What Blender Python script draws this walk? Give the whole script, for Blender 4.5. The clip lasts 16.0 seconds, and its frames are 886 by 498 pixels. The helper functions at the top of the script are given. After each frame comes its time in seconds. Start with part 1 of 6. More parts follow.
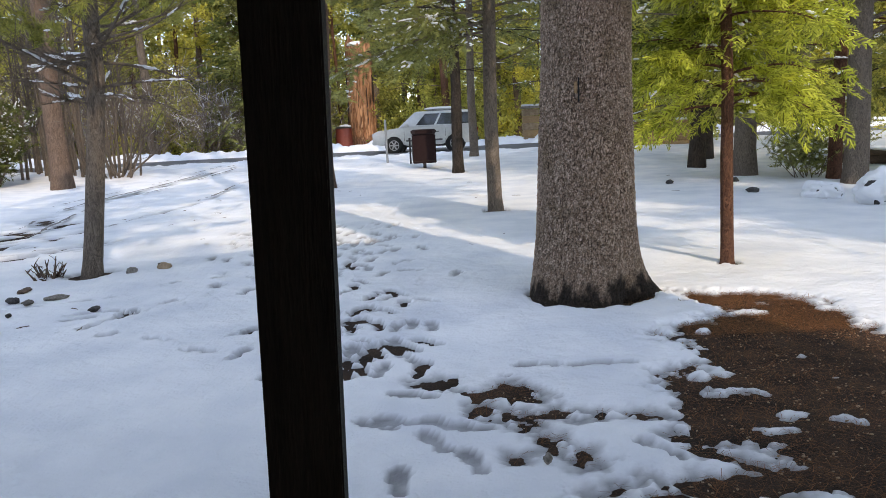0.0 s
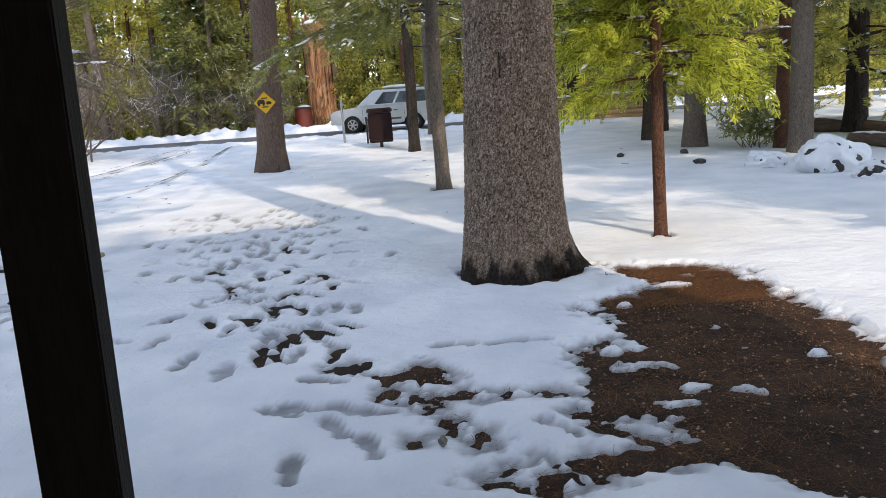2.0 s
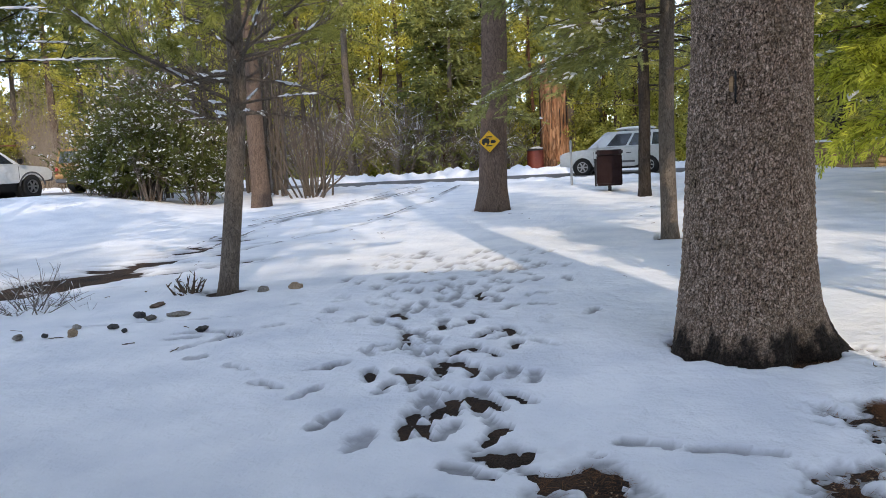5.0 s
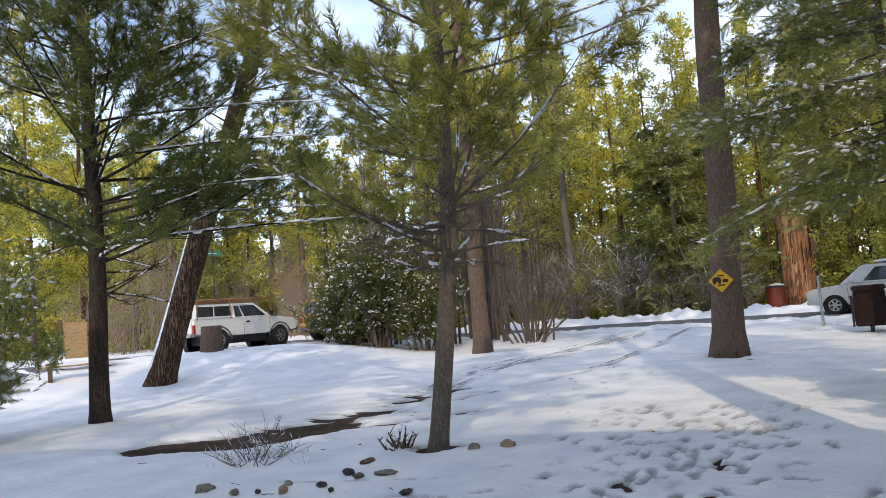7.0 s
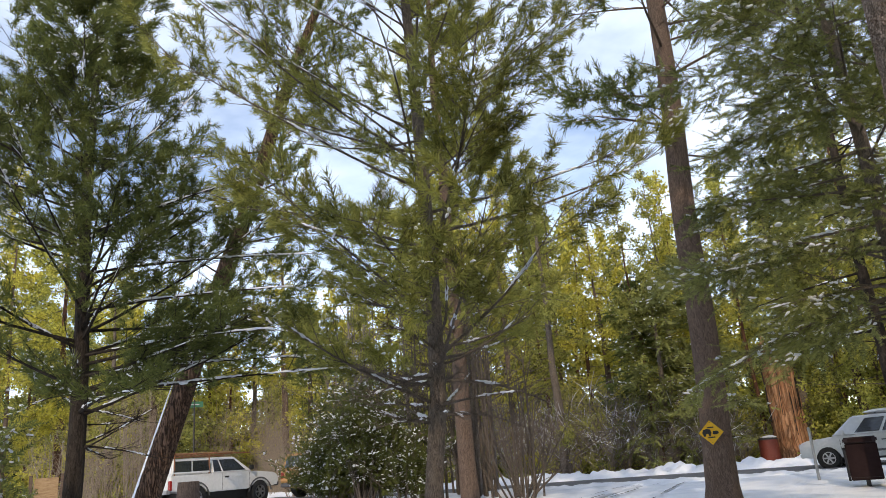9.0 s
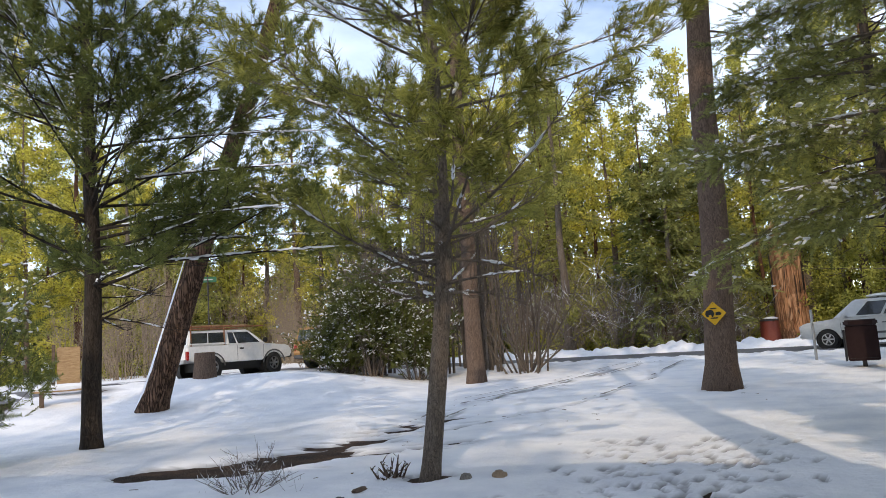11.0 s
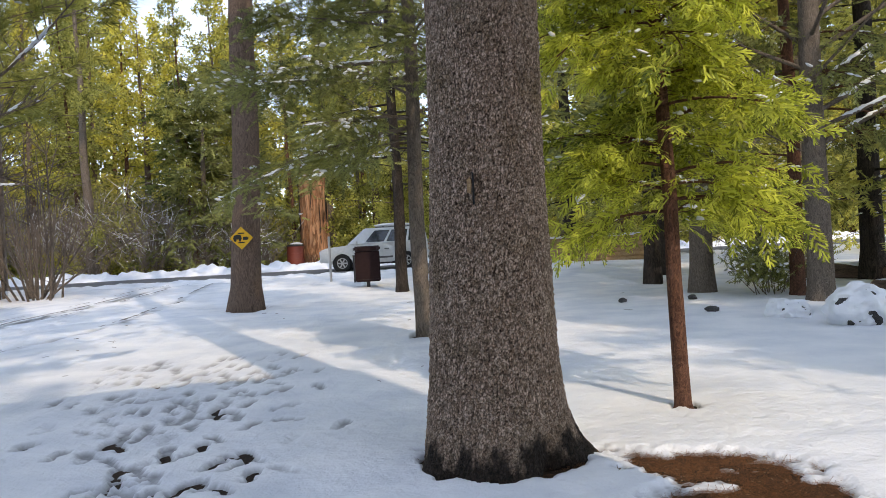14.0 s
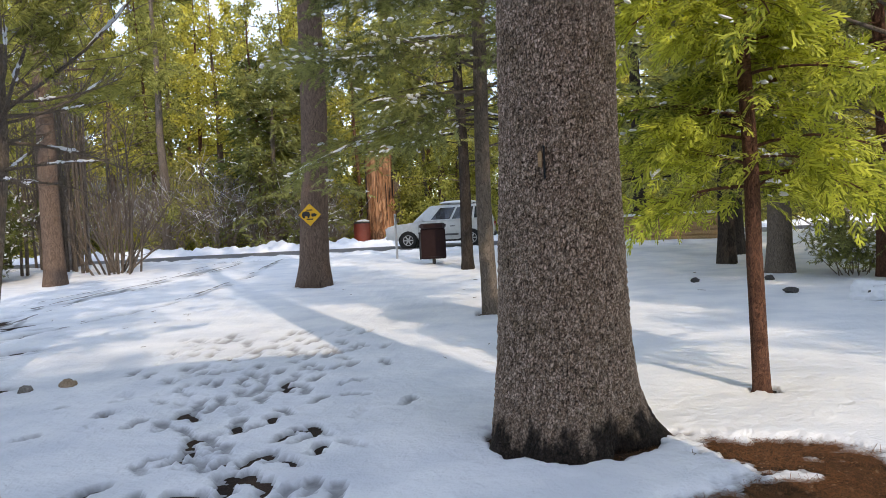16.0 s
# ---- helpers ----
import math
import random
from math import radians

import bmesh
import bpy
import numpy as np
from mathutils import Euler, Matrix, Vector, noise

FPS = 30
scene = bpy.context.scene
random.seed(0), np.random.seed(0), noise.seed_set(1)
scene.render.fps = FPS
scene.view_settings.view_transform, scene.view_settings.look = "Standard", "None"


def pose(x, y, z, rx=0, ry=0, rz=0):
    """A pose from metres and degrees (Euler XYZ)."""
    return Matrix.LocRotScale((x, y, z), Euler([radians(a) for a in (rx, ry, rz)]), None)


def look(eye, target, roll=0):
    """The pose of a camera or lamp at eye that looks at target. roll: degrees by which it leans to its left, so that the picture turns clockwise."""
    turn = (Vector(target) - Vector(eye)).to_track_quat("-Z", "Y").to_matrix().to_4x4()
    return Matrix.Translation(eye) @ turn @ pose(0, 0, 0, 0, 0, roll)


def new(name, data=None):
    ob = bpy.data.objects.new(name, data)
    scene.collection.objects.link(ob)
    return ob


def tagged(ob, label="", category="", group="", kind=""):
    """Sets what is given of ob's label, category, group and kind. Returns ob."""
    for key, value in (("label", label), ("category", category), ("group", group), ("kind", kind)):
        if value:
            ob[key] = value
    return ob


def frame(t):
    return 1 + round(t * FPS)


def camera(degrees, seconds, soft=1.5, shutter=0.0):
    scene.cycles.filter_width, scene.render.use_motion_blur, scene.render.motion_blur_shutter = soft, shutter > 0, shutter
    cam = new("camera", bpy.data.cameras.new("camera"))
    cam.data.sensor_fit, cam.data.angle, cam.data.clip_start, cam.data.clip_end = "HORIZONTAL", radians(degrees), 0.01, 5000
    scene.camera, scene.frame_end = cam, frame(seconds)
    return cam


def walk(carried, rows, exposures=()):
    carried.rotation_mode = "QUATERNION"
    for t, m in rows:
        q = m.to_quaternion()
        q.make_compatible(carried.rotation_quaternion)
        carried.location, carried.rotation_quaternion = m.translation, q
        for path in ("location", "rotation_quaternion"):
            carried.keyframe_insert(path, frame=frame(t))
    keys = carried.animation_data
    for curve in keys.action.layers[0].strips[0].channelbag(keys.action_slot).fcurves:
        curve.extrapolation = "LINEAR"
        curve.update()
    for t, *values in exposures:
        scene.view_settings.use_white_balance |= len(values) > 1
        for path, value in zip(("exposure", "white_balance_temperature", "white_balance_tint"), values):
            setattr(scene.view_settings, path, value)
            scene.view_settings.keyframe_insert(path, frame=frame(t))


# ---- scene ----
cam = camera(62.0, 16.0, soft=0.8)
PATH = [
    (0, (0.049, 0.292, 1.717), (0.021, 2.263, 1.374), -2.9),
    (0.5, (0.078, 0.385, 1.679), (0.177, 2.35, 1.316), -3.8),
    (1, (0.141, 0.467, 1.659), (0.229, 2.426, 1.266), -4.8),
    (1.5, (0.291, 0.423, 1.677), (0.353, 2.38, 1.268), -4.7),
    (2, (0.453, 0.366, 1.694), (0.498, 2.324, 1.289), -4.2),
    (2.5, (0.548, 0.457, 1.688), (0.577, 2.417, 1.293), -3.8),
    (3, (0.583, 0.499, 1.665), (0.6, 2.464, 1.298), -3.3),
    (3.2, (0.638, 0.566, 1.672), (0.636, 2.534, 1.314), -3.2),
    (5.3, (0.668, 1.527, 1.559), (-0.027, 3.388, 1.333), -3.4),
    (5.5, (0.623, 1.633, 1.554), (-0.162, 3.461, 1.347), -3.6),
    (6, (0.558, 1.838, 1.57), (-0.38, 3.601, 1.442), -3.8),
    (6.5, (0.573, 1.917, 1.587), (-0.462, 3.628, 1.593), -4.3),
    (7, (0.564, 1.922, 1.624), (-0.515, 3.597, 1.796), -4.6),
    (7.5, (0.592, 1.955, 1.634), (-0.478, 3.608, 1.982), -5.1),
    (8, (0.615, 1.835, 1.606), (-0.409, 3.474, 2.119), -5.5),
    (8.2, (0.623, 1.802, 1.61), (-0.377, 3.437, 2.181), -5.6),
    (10.3, (0.699, 1.658, 1.647), (-0.249, 3.342, 2.163), -3.4),
    (10.5, (0.696, 1.661, 1.659), (-0.297, 3.347, 2.073), -3.5),
    (11, (0.636, 1.83, 1.627), (-0.424, 3.508, 1.876), -3.9),
    (11.5, (0.639, 1.853, 1.619), (-0.431, 3.536, 1.773), -4.2),
    (12, (0.702, 1.799, 1.64), (-0.294, 3.531, 1.737), -4.4),
    (12.5, (0.738, 1.794, 1.635), (-0.07, 3.623, 1.688), -4.4),
    (13, (0.697, 1.899, 1.613), (0.179, 3.831, 1.627), -4.5),
    (13.5, (0.755, 1.93, 1.626), (0.545, 3.919, 1.608), -4.0),
    (14, (0.786, 1.928, 1.614), (0.861, 3.927, 1.581), -3.2),
    (14.5, (0.811, 1.974, 1.601), (1.073, 3.956, 1.565), -3.0),
    (15, (0.81, 2.031, 1.603), (1.052, 4.016, 1.559), -3.3),
    (15.5, (0.77, 2.0, 1.613), (0.869, 3.997, 1.553), -3.1),
    (16, (0.761, 2.02, 1.597), (0.657, 4.016, 1.514), -3.0),
]
EXPOSURES = [(0, 1.28, 7650, 14), (3, 1.26, 7600, 14), (5.5, 1.06, 7400, 14), (6.5, 0.90, 7550, 14), (8, 0.80, 8000, 14), (10.5, 0.80, 7950, 14), (12.5, 0.93, 7700, 14), (14.5, 1.14, 7750, 14), (16, 1.16, 7700, 14)]
walk(cam, [(t, look(eye, target, roll)) for t, eye, target, roll in PATH], EXPOSURES)

# ---------------------------------------------------------------- light
SUN_AZ, SUN_EL = radians(153.2), radians(36.0)      # clockwise from +y, above the horizon
to_sun = Vector((math.sin(SUN_AZ) * math.cos(SUN_EL), math.cos(SUN_AZ) * math.cos(SUN_EL), math.sin(SUN_EL)))
world = bpy.data.worlds.new("world")
world.use_nodes = True
scene.world = world
wn, wl = world.node_tree.nodes, world.node_tree.links
sky = wn.new("ShaderNodeTexSky")
sky.sky_type, sky.sun_disc = "NISHITA", False
sky.sun_elevation, sky.sun_rotation = SUN_EL, SUN_AZ
sky.air_density, sky.dust_density, sky.ozone_density, sky.altitude = 1.0, 1.2, 1.0, 1900
# thin white cloud over the blue
tc = wn.new("ShaderNodeTexCoord")
mp = wn.new("ShaderNodeMapping")
mp.inputs["Scale"].default_value = (1.0, 1.0, 2.2)
cn = wn.new("ShaderNodeTexNoise")
cn.inputs["Scale"].default_value, cn.inputs["Detail"].default_value, cn.inputs["Roughness"].default_value = 2.3, 6.0, 0.55
cr = wn.new("ShaderNodeValToRGB")
cr.color_ramp.elements[0].position, cr.color_ramp.elements[1].position = 0.36, 0.86
cm = wn.new("ShaderNodeMixRGB")
cm.inputs["Color2"].default_value = (5.5, 7.0, 9.6, 1)
bg = wn["Background"]
bg.inputs["Strength"].default_value = 0.165
wl.new(tc.outputs["Generated"], mp.inputs["Vector"])
wl.new(mp.outputs["Vector"], cn.inputs["Vector"])
wl.new(cn.outputs["Fac"], cr.inputs["Fac"])
wl.new(cr.outputs["Color"], cm.inputs["Fac"])
wl.new(sky.outputs["Color"], cm.inputs["Color1"])
wl.new(cm.outputs["Color"], bg.inputs["Color"])

sun = new("sun", bpy.data.lights.new("sun", "SUN"))
sun.data.energy, sun.data.angle, sun.data.color = 1.12, radians(0.6), (1.0, 0.92, 0.79)
sun.matrix_world = look(to_sun * 60, (0, 0, 0))


# ---------------------------------------------------------------- materials
def material(name):
    m = bpy.data.materials.new(name)
    m.use_nodes = True
    return m, m.node_tree.nodes, m.node_tree.links, m.node_tree.nodes["Principled BSDF"]


def mottled(name, dark, light, scale=6.0, stretch=(1, 1, 1), rough=0.85, bump=0.3, fine=8.0, metal=0.0, low=0.35, high=0.65, spec=0.3, depth=0.02, per_object=0.0):
    """A surface with two scales of noise in colour and relief, at real-world size."""
    m, n, l, b = material(name)
    co = n.new("ShaderNodeTexCoord")
    mp = n.new("ShaderNodeMapping")
    mp.inputs["Scale"].default_value = stretch
    big = n.new("ShaderNodeTexNoise")
    big.inputs["Scale"].default_value, big.inputs["Detail"].default_value = scale, 5
    small = n.new("ShaderNodeTexNoise")
    small.inputs["Scale"].default_value, small.inputs["Detail"].default_value = scale * fine, 4
    mix = n.new("ShaderNodeMath")
    mix.operation = "MULTIPLY_ADD"
    mix.inputs[1].default_value = 0.5
    half = n.new("ShaderNodeMath")
    half.operation = "MULTIPLY"
    half.inputs[1].default_value = 0.5
    ramp = n.new("ShaderNodeValToRGB")
    ramp.color_ramp.elements[0].position, ramp.color_ramp.elements[1].position = low, high
    ramp.color_ramp.elements[0].color, ramp.color_ramp.elements[1].color = (*dark, 1), (*light, 1)
    bp = n.new("ShaderNodeBump")
    bp.inputs["Strength"].default_value, bp.inputs["Distance"].default_value = bump, depth
    l.new(co.outputs["Object"], mp.inputs["Vector"])
    l.new(mp.outputs["Vector"], big.inputs["Vector"])
    l.new(mp.outputs["Vector"], small.inputs["Vector"])
    l.new(big.outputs["Fac"], half.inputs[0])
    l.new(small.outputs["Fac"], mix.inputs[0])
    l.new(half.outputs[0], mix.inputs[2])
    l.new(mix.outputs[0], ramp.inputs["Fac"])
    last = ramp.outputs["Color"]
    if per_object:
        info = n.new("ShaderNodeObjectInfo")
        hsv = n.new("ShaderNodeHueSaturation")
        mr = n.new("ShaderNodeMapRange")
        mr.inputs["To Min"].default_value, mr.inputs["To Max"].default_value = 1 - per_object, 1 + per_object
        l.new(info.outputs["Random"], mr.inputs["Value"])
        l.new(mr.outputs["Result"], hsv.inputs["Value"])
        l.new(last, hsv.inputs["Color"])
        last = hsv.outputs["Color"]
    l.new(last, b.inputs["Base Color"])
    l.new(mix.outputs[0], bp.inputs["Height"])
    l.new(bp.outputs["Normal"], b.inputs["Normal"])
    b.inputs["Roughness"].default_value, b.inputs["Metallic"].default_value = rough, metal
    b.inputs["Specular IOR Level"].default_value = spec
    return m


def bark(name, dark, light, cell=22.0, stretch=0.35, bump=0.7, depth=0.02, cracks=0.32):
    """Fissured bark: long upright plates with dark cracks between."""
    m, n, l, b = material(name)
    co = n.new("ShaderNodeTexCoord")
    mp = n.new("ShaderNodeMapping")
    mp.inputs["Scale"].default_value = (1, 1, stretch)
    warp = n.new("ShaderNodeTexNoise")
    warp.inputs["Scale"].default_value, warp.inputs["Detail"].default_value = 7, 3
    add = n.new("ShaderNodeMixRGB")
    add.inputs["Fac"].default_value = 0.24
    vo = n.new("ShaderNodeTexVoronoi")
    vo.feature = "DISTANCE_TO_EDGE"
    vo.inputs["Scale"].default_value = cell
    vc = n.new("ShaderNodeTexVoronoi")
    vc.inputs["Scale"].default_value = cell
    no = n.new("ShaderNodeTexNoise")
    no.inputs["Scale"].default_value, no.inputs["Detail"].default_value = cell * 2.2, 5
    crack = n.new("ShaderNodeMapRange")
    crack.inputs["From Max"].default_value = 0.16
    tone = n.new("ShaderNodeMath")
    tone.operation = "MULTIPLY_ADD"
    tone.inputs[1].default_value = 0.45
    sep = n.new("ShaderNodeSeparateColor")
    ramp = n.new("ShaderNodeValToRGB")
    ramp.color_ramp.elements[0].position, ramp.color_ramp.elements[1].position = 0.3, 0.95
    ramp.color_ramp.elements[0].color, ramp.color_ramp.elements[1].color = (*dark, 1), (*light, 1)
    mul = n.new("ShaderNodeMixRGB")
    mul.blend_type = "MULTIPLY"
    mul.inputs["Fac"].default_value = cracks
    hh = n.new("ShaderNodeMath")
    hh.operation = "MULTIPLY_ADD"
    hh.inputs[1].default_value = 0.25
    bp = n.new("ShaderNodeBump")
    bp.inputs["Strength"].default_value, bp.inputs["Distance"].default_value = bump, depth
    l.new(co.outputs["Object"], mp.inputs["Vector"])
    l.new(mp.outputs["Vector"], warp.inputs["Vector"])
    l.new(mp.outputs["Vector"], add.inputs["Color1"])
    l.new(warp.outputs["Color"], add.inputs["Color2"])
    for v in (vo, vc, no):
        l.new(add.outputs["Color"], v.inputs["Vector"])
    l.new(vo.outputs["Distance"], crack.inputs["Value"])
    l.new(vc.outputs["Color"], sep.inputs["Color"])
    l.new(sep.outputs["Red"], tone.inputs[0])
    l.new(no.outputs["Fac"], tone.inputs[2])
    l.new(tone.outputs[0], ramp.inputs["Fac"])
    l.new(ramp.outputs["Color"], mul.inputs["Color1"])
    l.new(crack.outputs["Result"], mul.inputs["Color2"])
    l.new(mul.outputs["Color"], b.inputs["Base Color"])
    l.new(no.outputs["Fac"], hh.inputs[0])
    l.new(crack.outputs["Result"], hh.inputs[2])
    l.new(hh.outputs[0], bp.inputs["Height"])
    l.new(bp.outputs["Normal"], b.inputs["Normal"])
    b.inputs["Roughness"].default_value, b.inputs["Specular IOR Level"].default_value = 0.9, 0.1
    return m


def leaf(name, dark, light, translucent=0.35):
    """Needles and leaves: every tuft its own tone, with some light passing through."""
    m, n, l, b = material(name)
    geo = n.new("ShaderNodeNewGeometry")
    co = n.new("ShaderNodeTexCoord")
    no = n.new("ShaderNodeTexNoise")
    no.inputs["Scale"].default_value, no.inputs["Detail"].default_value = 1.1, 3
    mix = n.new("ShaderNodeMath")
    mix.operation = "MULTIPLY_ADD"
    mix.inputs[1].default_value = 0.5
    ramp = n.new("ShaderNodeValToRGB")
    ramp.color_ramp.elements[0].position, ramp.color_ramp.elements[1].position = 0.36, 0.92
    ramp.color_ramp.elements[0].color, ramp.color_ramp.elements[1].color = (*dark, 1), (*light, 1)
    tr = n.new("ShaderNodeBsdfTranslucent")
    ms = n.new("ShaderNodeMixShader")
    ms.inputs["Fac"].default_value = translucent
    l.new(co.outputs["Object"], no.inputs["Vector"])
    l.new(geo.outputs["Random Per Island"], mix.inputs[0])
    l.new(no.outputs["Fac"], mix.inputs[2])
    l.new(mix.outputs[0], ramp.inputs["Fac"])
    l.new(ramp.outputs["Color"], b.inputs["Base Color"])
    l.new(ramp.outputs["Color"], tr.inputs["Color"])
    l.new(b.outputs["BSDF"], ms.inputs[1])
    l.new(tr.outputs["BSDF"], ms.inputs[2])
    l.new(ms.outputs["Shader"], n["Material Output"].inputs["Surface"])
    b.inputs["Roughness"].default_value, b.inputs["Specular IOR Level"].default_value = 0.6, 0.12
    return m


def plain(name, colour, rough=0.5, metal=0.0, spec=0.5, coat=0.0):
    m, n, l, b = material(name)
    no = n.new("ShaderNodeTexNoise")
    no.inputs["Scale"].default_value, no.inputs["Detail"].default_value = 9, 5
    mr = n.new("ShaderNodeMapRange")
    mr.inputs["To Min"].default_value, mr.inputs["To Max"].default_value = max(0.02, rough - 0.12), min(1, rough + 0.15)
    hs = n.new("ShaderNodeMixRGB")
    hs.inputs["Color1"].default_value = (*colour, 1)
    hs.inputs["Color2"].default_value = (*[c * 0.72 for c in colour], 1)
    co = n.new("ShaderNodeTexCoord")
    l.new(co.outputs["Object"], no.inputs["Vector"])
    l.new(no.outputs["Fac"], mr.inputs["Value"])
    l.new(no.outputs["Fac"], hs.inputs["Fac"])
    l.new(hs.outputs["Color"], b.inputs["Base Color"])
    l.new(mr.outputs["Result"], b.inputs["Roughness"])
    b.inputs["Metallic"].default_value, b.inputs["Specular IOR Level"].default_value, b.inputs["Coat Weight"].default_value = metal, spec, coat
    return m


def snow_material(name, thawing=False):
    m, n, l, b = material(name)
    co = n.new("ShaderNodeTexCoord")
    fine = n.new("ShaderNodeTexNoise")
    fine.inputs["Scale"].default_value, fine.inputs["Detail"].default_value = 48, 8
    mid = n.new("ShaderNodeTexNoise")
    mid.inputs["Scale"].default_value, mid.inputs["Detail"].default_value = 9, 5
    patch = n.new("ShaderNodeTexNoise")
    patch.inputs["Scale"].default_value, patch.inputs["Detail"].default_value = 1.3, 6
    add = n.new("ShaderNodeMath")
    add.operation = "MULTIPLY_ADD"
    add.inputs[1].default_value = 0.3
    ramp = n.new("ShaderNodeValToRGB")
    ramp.color_ramp.elements[0].position, ramp.color_ramp.elements[1].position = 0.3, 0.62
    ramp.color_ramp.elements[0].color, ramp.color_ramp.elements[1].color = (0.70, 0.73, 0.78, 1), (0.87, 0.88, 0.90, 1)
    bp = n.new("ShaderNodeBump")
    bp.inputs["Strength"].default_value, bp.inputs["Distance"].default_value = 0.8, 0.035
    for t in (fine, mid, patch):
        l.new(co.outputs["Object"], t.inputs["Vector"])
    l.new(fine.outputs["Fac"], add.inputs[0])
    l.new(mid.outputs["Fac"], add.inputs[2])
    l.new(patch.outputs["Fac"], ramp.inputs["Fac"])
    last = ramp.outputs["Color"]
    if thawing:                                        # grey wet slush where the cover has thinned
        at = n.new("ShaderNodeAttribute")
        at.attribute_name = "slush"
        mx = n.new("ShaderNodeMixRGB")
        mx.inputs["Color2"].default_value = (0.26, 0.26, 0.27, 1)
        l.new(at.outputs["Fac"], mx.inputs["Fac"])
        l.new(last, mx.inputs["Color1"])
        last = mx.outputs["Color"]
    l.new(last, b.inputs["Base Color"])
    l.new(add.outputs[0], bp.inputs["Height"])
    l.new(bp.outputs["Normal"], b.inputs["Normal"])
    b.inputs["Roughness"].default_value, b.inputs["Specular IOR Level"].default_value = 0.6, 0.3
    return m


def flake_bark(name):
    """The big trunk: the tone of each scale comes from the mesh, the grain from noise."""
    m, n, l, b = material(name)
    at = n.new("ShaderNodeAttribute")
    at.attribute_name = "scale_tone"
    cr = n.new("ShaderNodeAttribute")
    cr.attribute_name = "crack"
    co = n.new("ShaderNodeTexCoord")
    no = n.new("ShaderNodeTexNoise")
    no.inputs["Scale"].default_value, no.inputs["Detail"].default_value = 70, 5
    big = n.new("ShaderNodeTexNoise")
    big.inputs["Scale"].default_value, big.inputs["Detail"].default_value = 2.2, 4
    t1 = n.new("ShaderNodeMath")
    t1.operation = "MULTIPLY_ADD"
    t1.inputs[1].default_value = 0.28
    # small upright flakes with thin dark cracks between them
    mp = n.new("ShaderNodeMapping")
    mp.inputs["Scale"].default_value = (1, 1, 0.62)
    wob = n.new("ShaderNodeTexNoise")
    wob.inputs["Scale"].default_value, wob.inputs["Detail"].default_value = 16, 3
    wmix = n.new("ShaderNodeMixRGB")
    wmix.inputs["Fac"].default_value = 0.05
    ve = n.new("ShaderNodeTexVoronoi")
    ve.feature = "DISTANCE_TO_EDGE"
    vt = n.new("ShaderNodeTexVoronoi")
    ve.inputs["Scale"].default_value = vt.inputs["Scale"].default_value = 64
    seam = n.new("ShaderNodeMapRange")
    seam.inputs["From Max"].default_value, seam.inputs["To Min"].default_value = 0.16, 0.10
    vsep = n.new("ShaderNodeSeparateColor")
    t2 = n.new("ShaderNodeMath")
    t2.operation = "MULTIPLY_ADD"
    t2.inputs[1].default_value = 0.26
    mul2 = n.new("ShaderNodeMixRGB")
    mul2.blend_type = "MULTIPLY"
    mul2.inputs["Fac"].default_value = 0.62
    hgt = n.new("ShaderNodeMath")
    hgt.operation = "MULTIPLY_ADD"
    hgt.inputs[1].default_value = 0.35
    ramp = n.new("ShaderNodeValToRGB")
    e = ramp.color_ramp.elements
    e[0].position, e[0].color = 0.24, (0.095, 0.062, 0.046, 1)
    e[1].position, e[1].color = 0.64, (0.39, 0.265, 0.19, 1)
    k = e.new(1.0)
    k.color = (0.68, 0.52, 0.41, 1)
    lich = n.new("ShaderNodeValToRGB")
    lich.color_ramp.elements[0].position, lich.color_ramp.elements[1].position = 0.56, 0.70
    mixl = n.new("ShaderNodeMixRGB")
    mixl.inputs["Color2"].default_value = (0.24, 0.165, 0.085, 1)
    damp = n.new("ShaderNodeMath")
    damp.operation = "MULTIPLY"
    damp.inputs[1].default_value = 0.45
    mul = n.new("ShaderNodeMixRGB")
    mul.blend_type = "MULTIPLY"
    mul.inputs["Fac"].default_value = 1.0
    bp = n.new("ShaderNodeBump")
    bp.inputs["Strength"].default_value, bp.inputs["Distance"].default_value = 1.0, 0.020
    l.new(co.outputs["Object"], no.inputs["Vector"])
    l.new(co.outputs["Object"], big.inputs["Vector"])
    l.new(at.outputs["Fac"], t1.inputs[0])
    l.new(no.outputs["Fac"], t1.inputs[2])
    l.new(co.outputs["Object"], mp.inputs["Vector"])
    l.new(co.outputs["Object"], wob.inputs["Vector"])
    l.new(mp.outputs["Vector"], wmix.inputs["Color1"])
    l.new(wob.outputs["Color"], wmix.inputs["Color2"])
    l.new(wmix.outputs["Color"], ve.inputs["Vector"])
    l.new(wmix.outputs["Color"], vt.inputs["Vector"])
    l.new(ve.outputs["Distance"], seam.inputs["Value"])
    l.new(vt.outputs["Color"], vsep.inputs["Color"])
    l.new(vsep.outputs["Red"], t2.inputs[0])
    l.new(t1.outputs[0], t2.inputs[2])
    l.new(t2.outputs[0], ramp.inputs["Fac"])
    l.new(big.outputs["Fac"], lich.inputs["Fac"])
    l.new(lich.outputs["Color"], damp.inputs[0])
    l.new(damp.outputs[0], mixl.inputs["Fac"])
    l.new(ramp.outputs["Color"], mixl.inputs["Color1"])
    l.new(mixl.outputs["Color"], mul.inputs["Color1"])
    l.new(cr.outputs["Fac"], mul.inputs["Color2"])
    l.new(mul.outputs["Color"], mul2.inputs["Color1"])
    l.new(seam.outputs["Result"], mul2.inputs["Color2"])
    l.new(mul2.outputs["Color"], b.inputs["Base Color"])
    l.new(no.outputs["Fac"], hgt.inputs[0])
    l.new(seam.outputs["Result"], hgt.inputs[2])
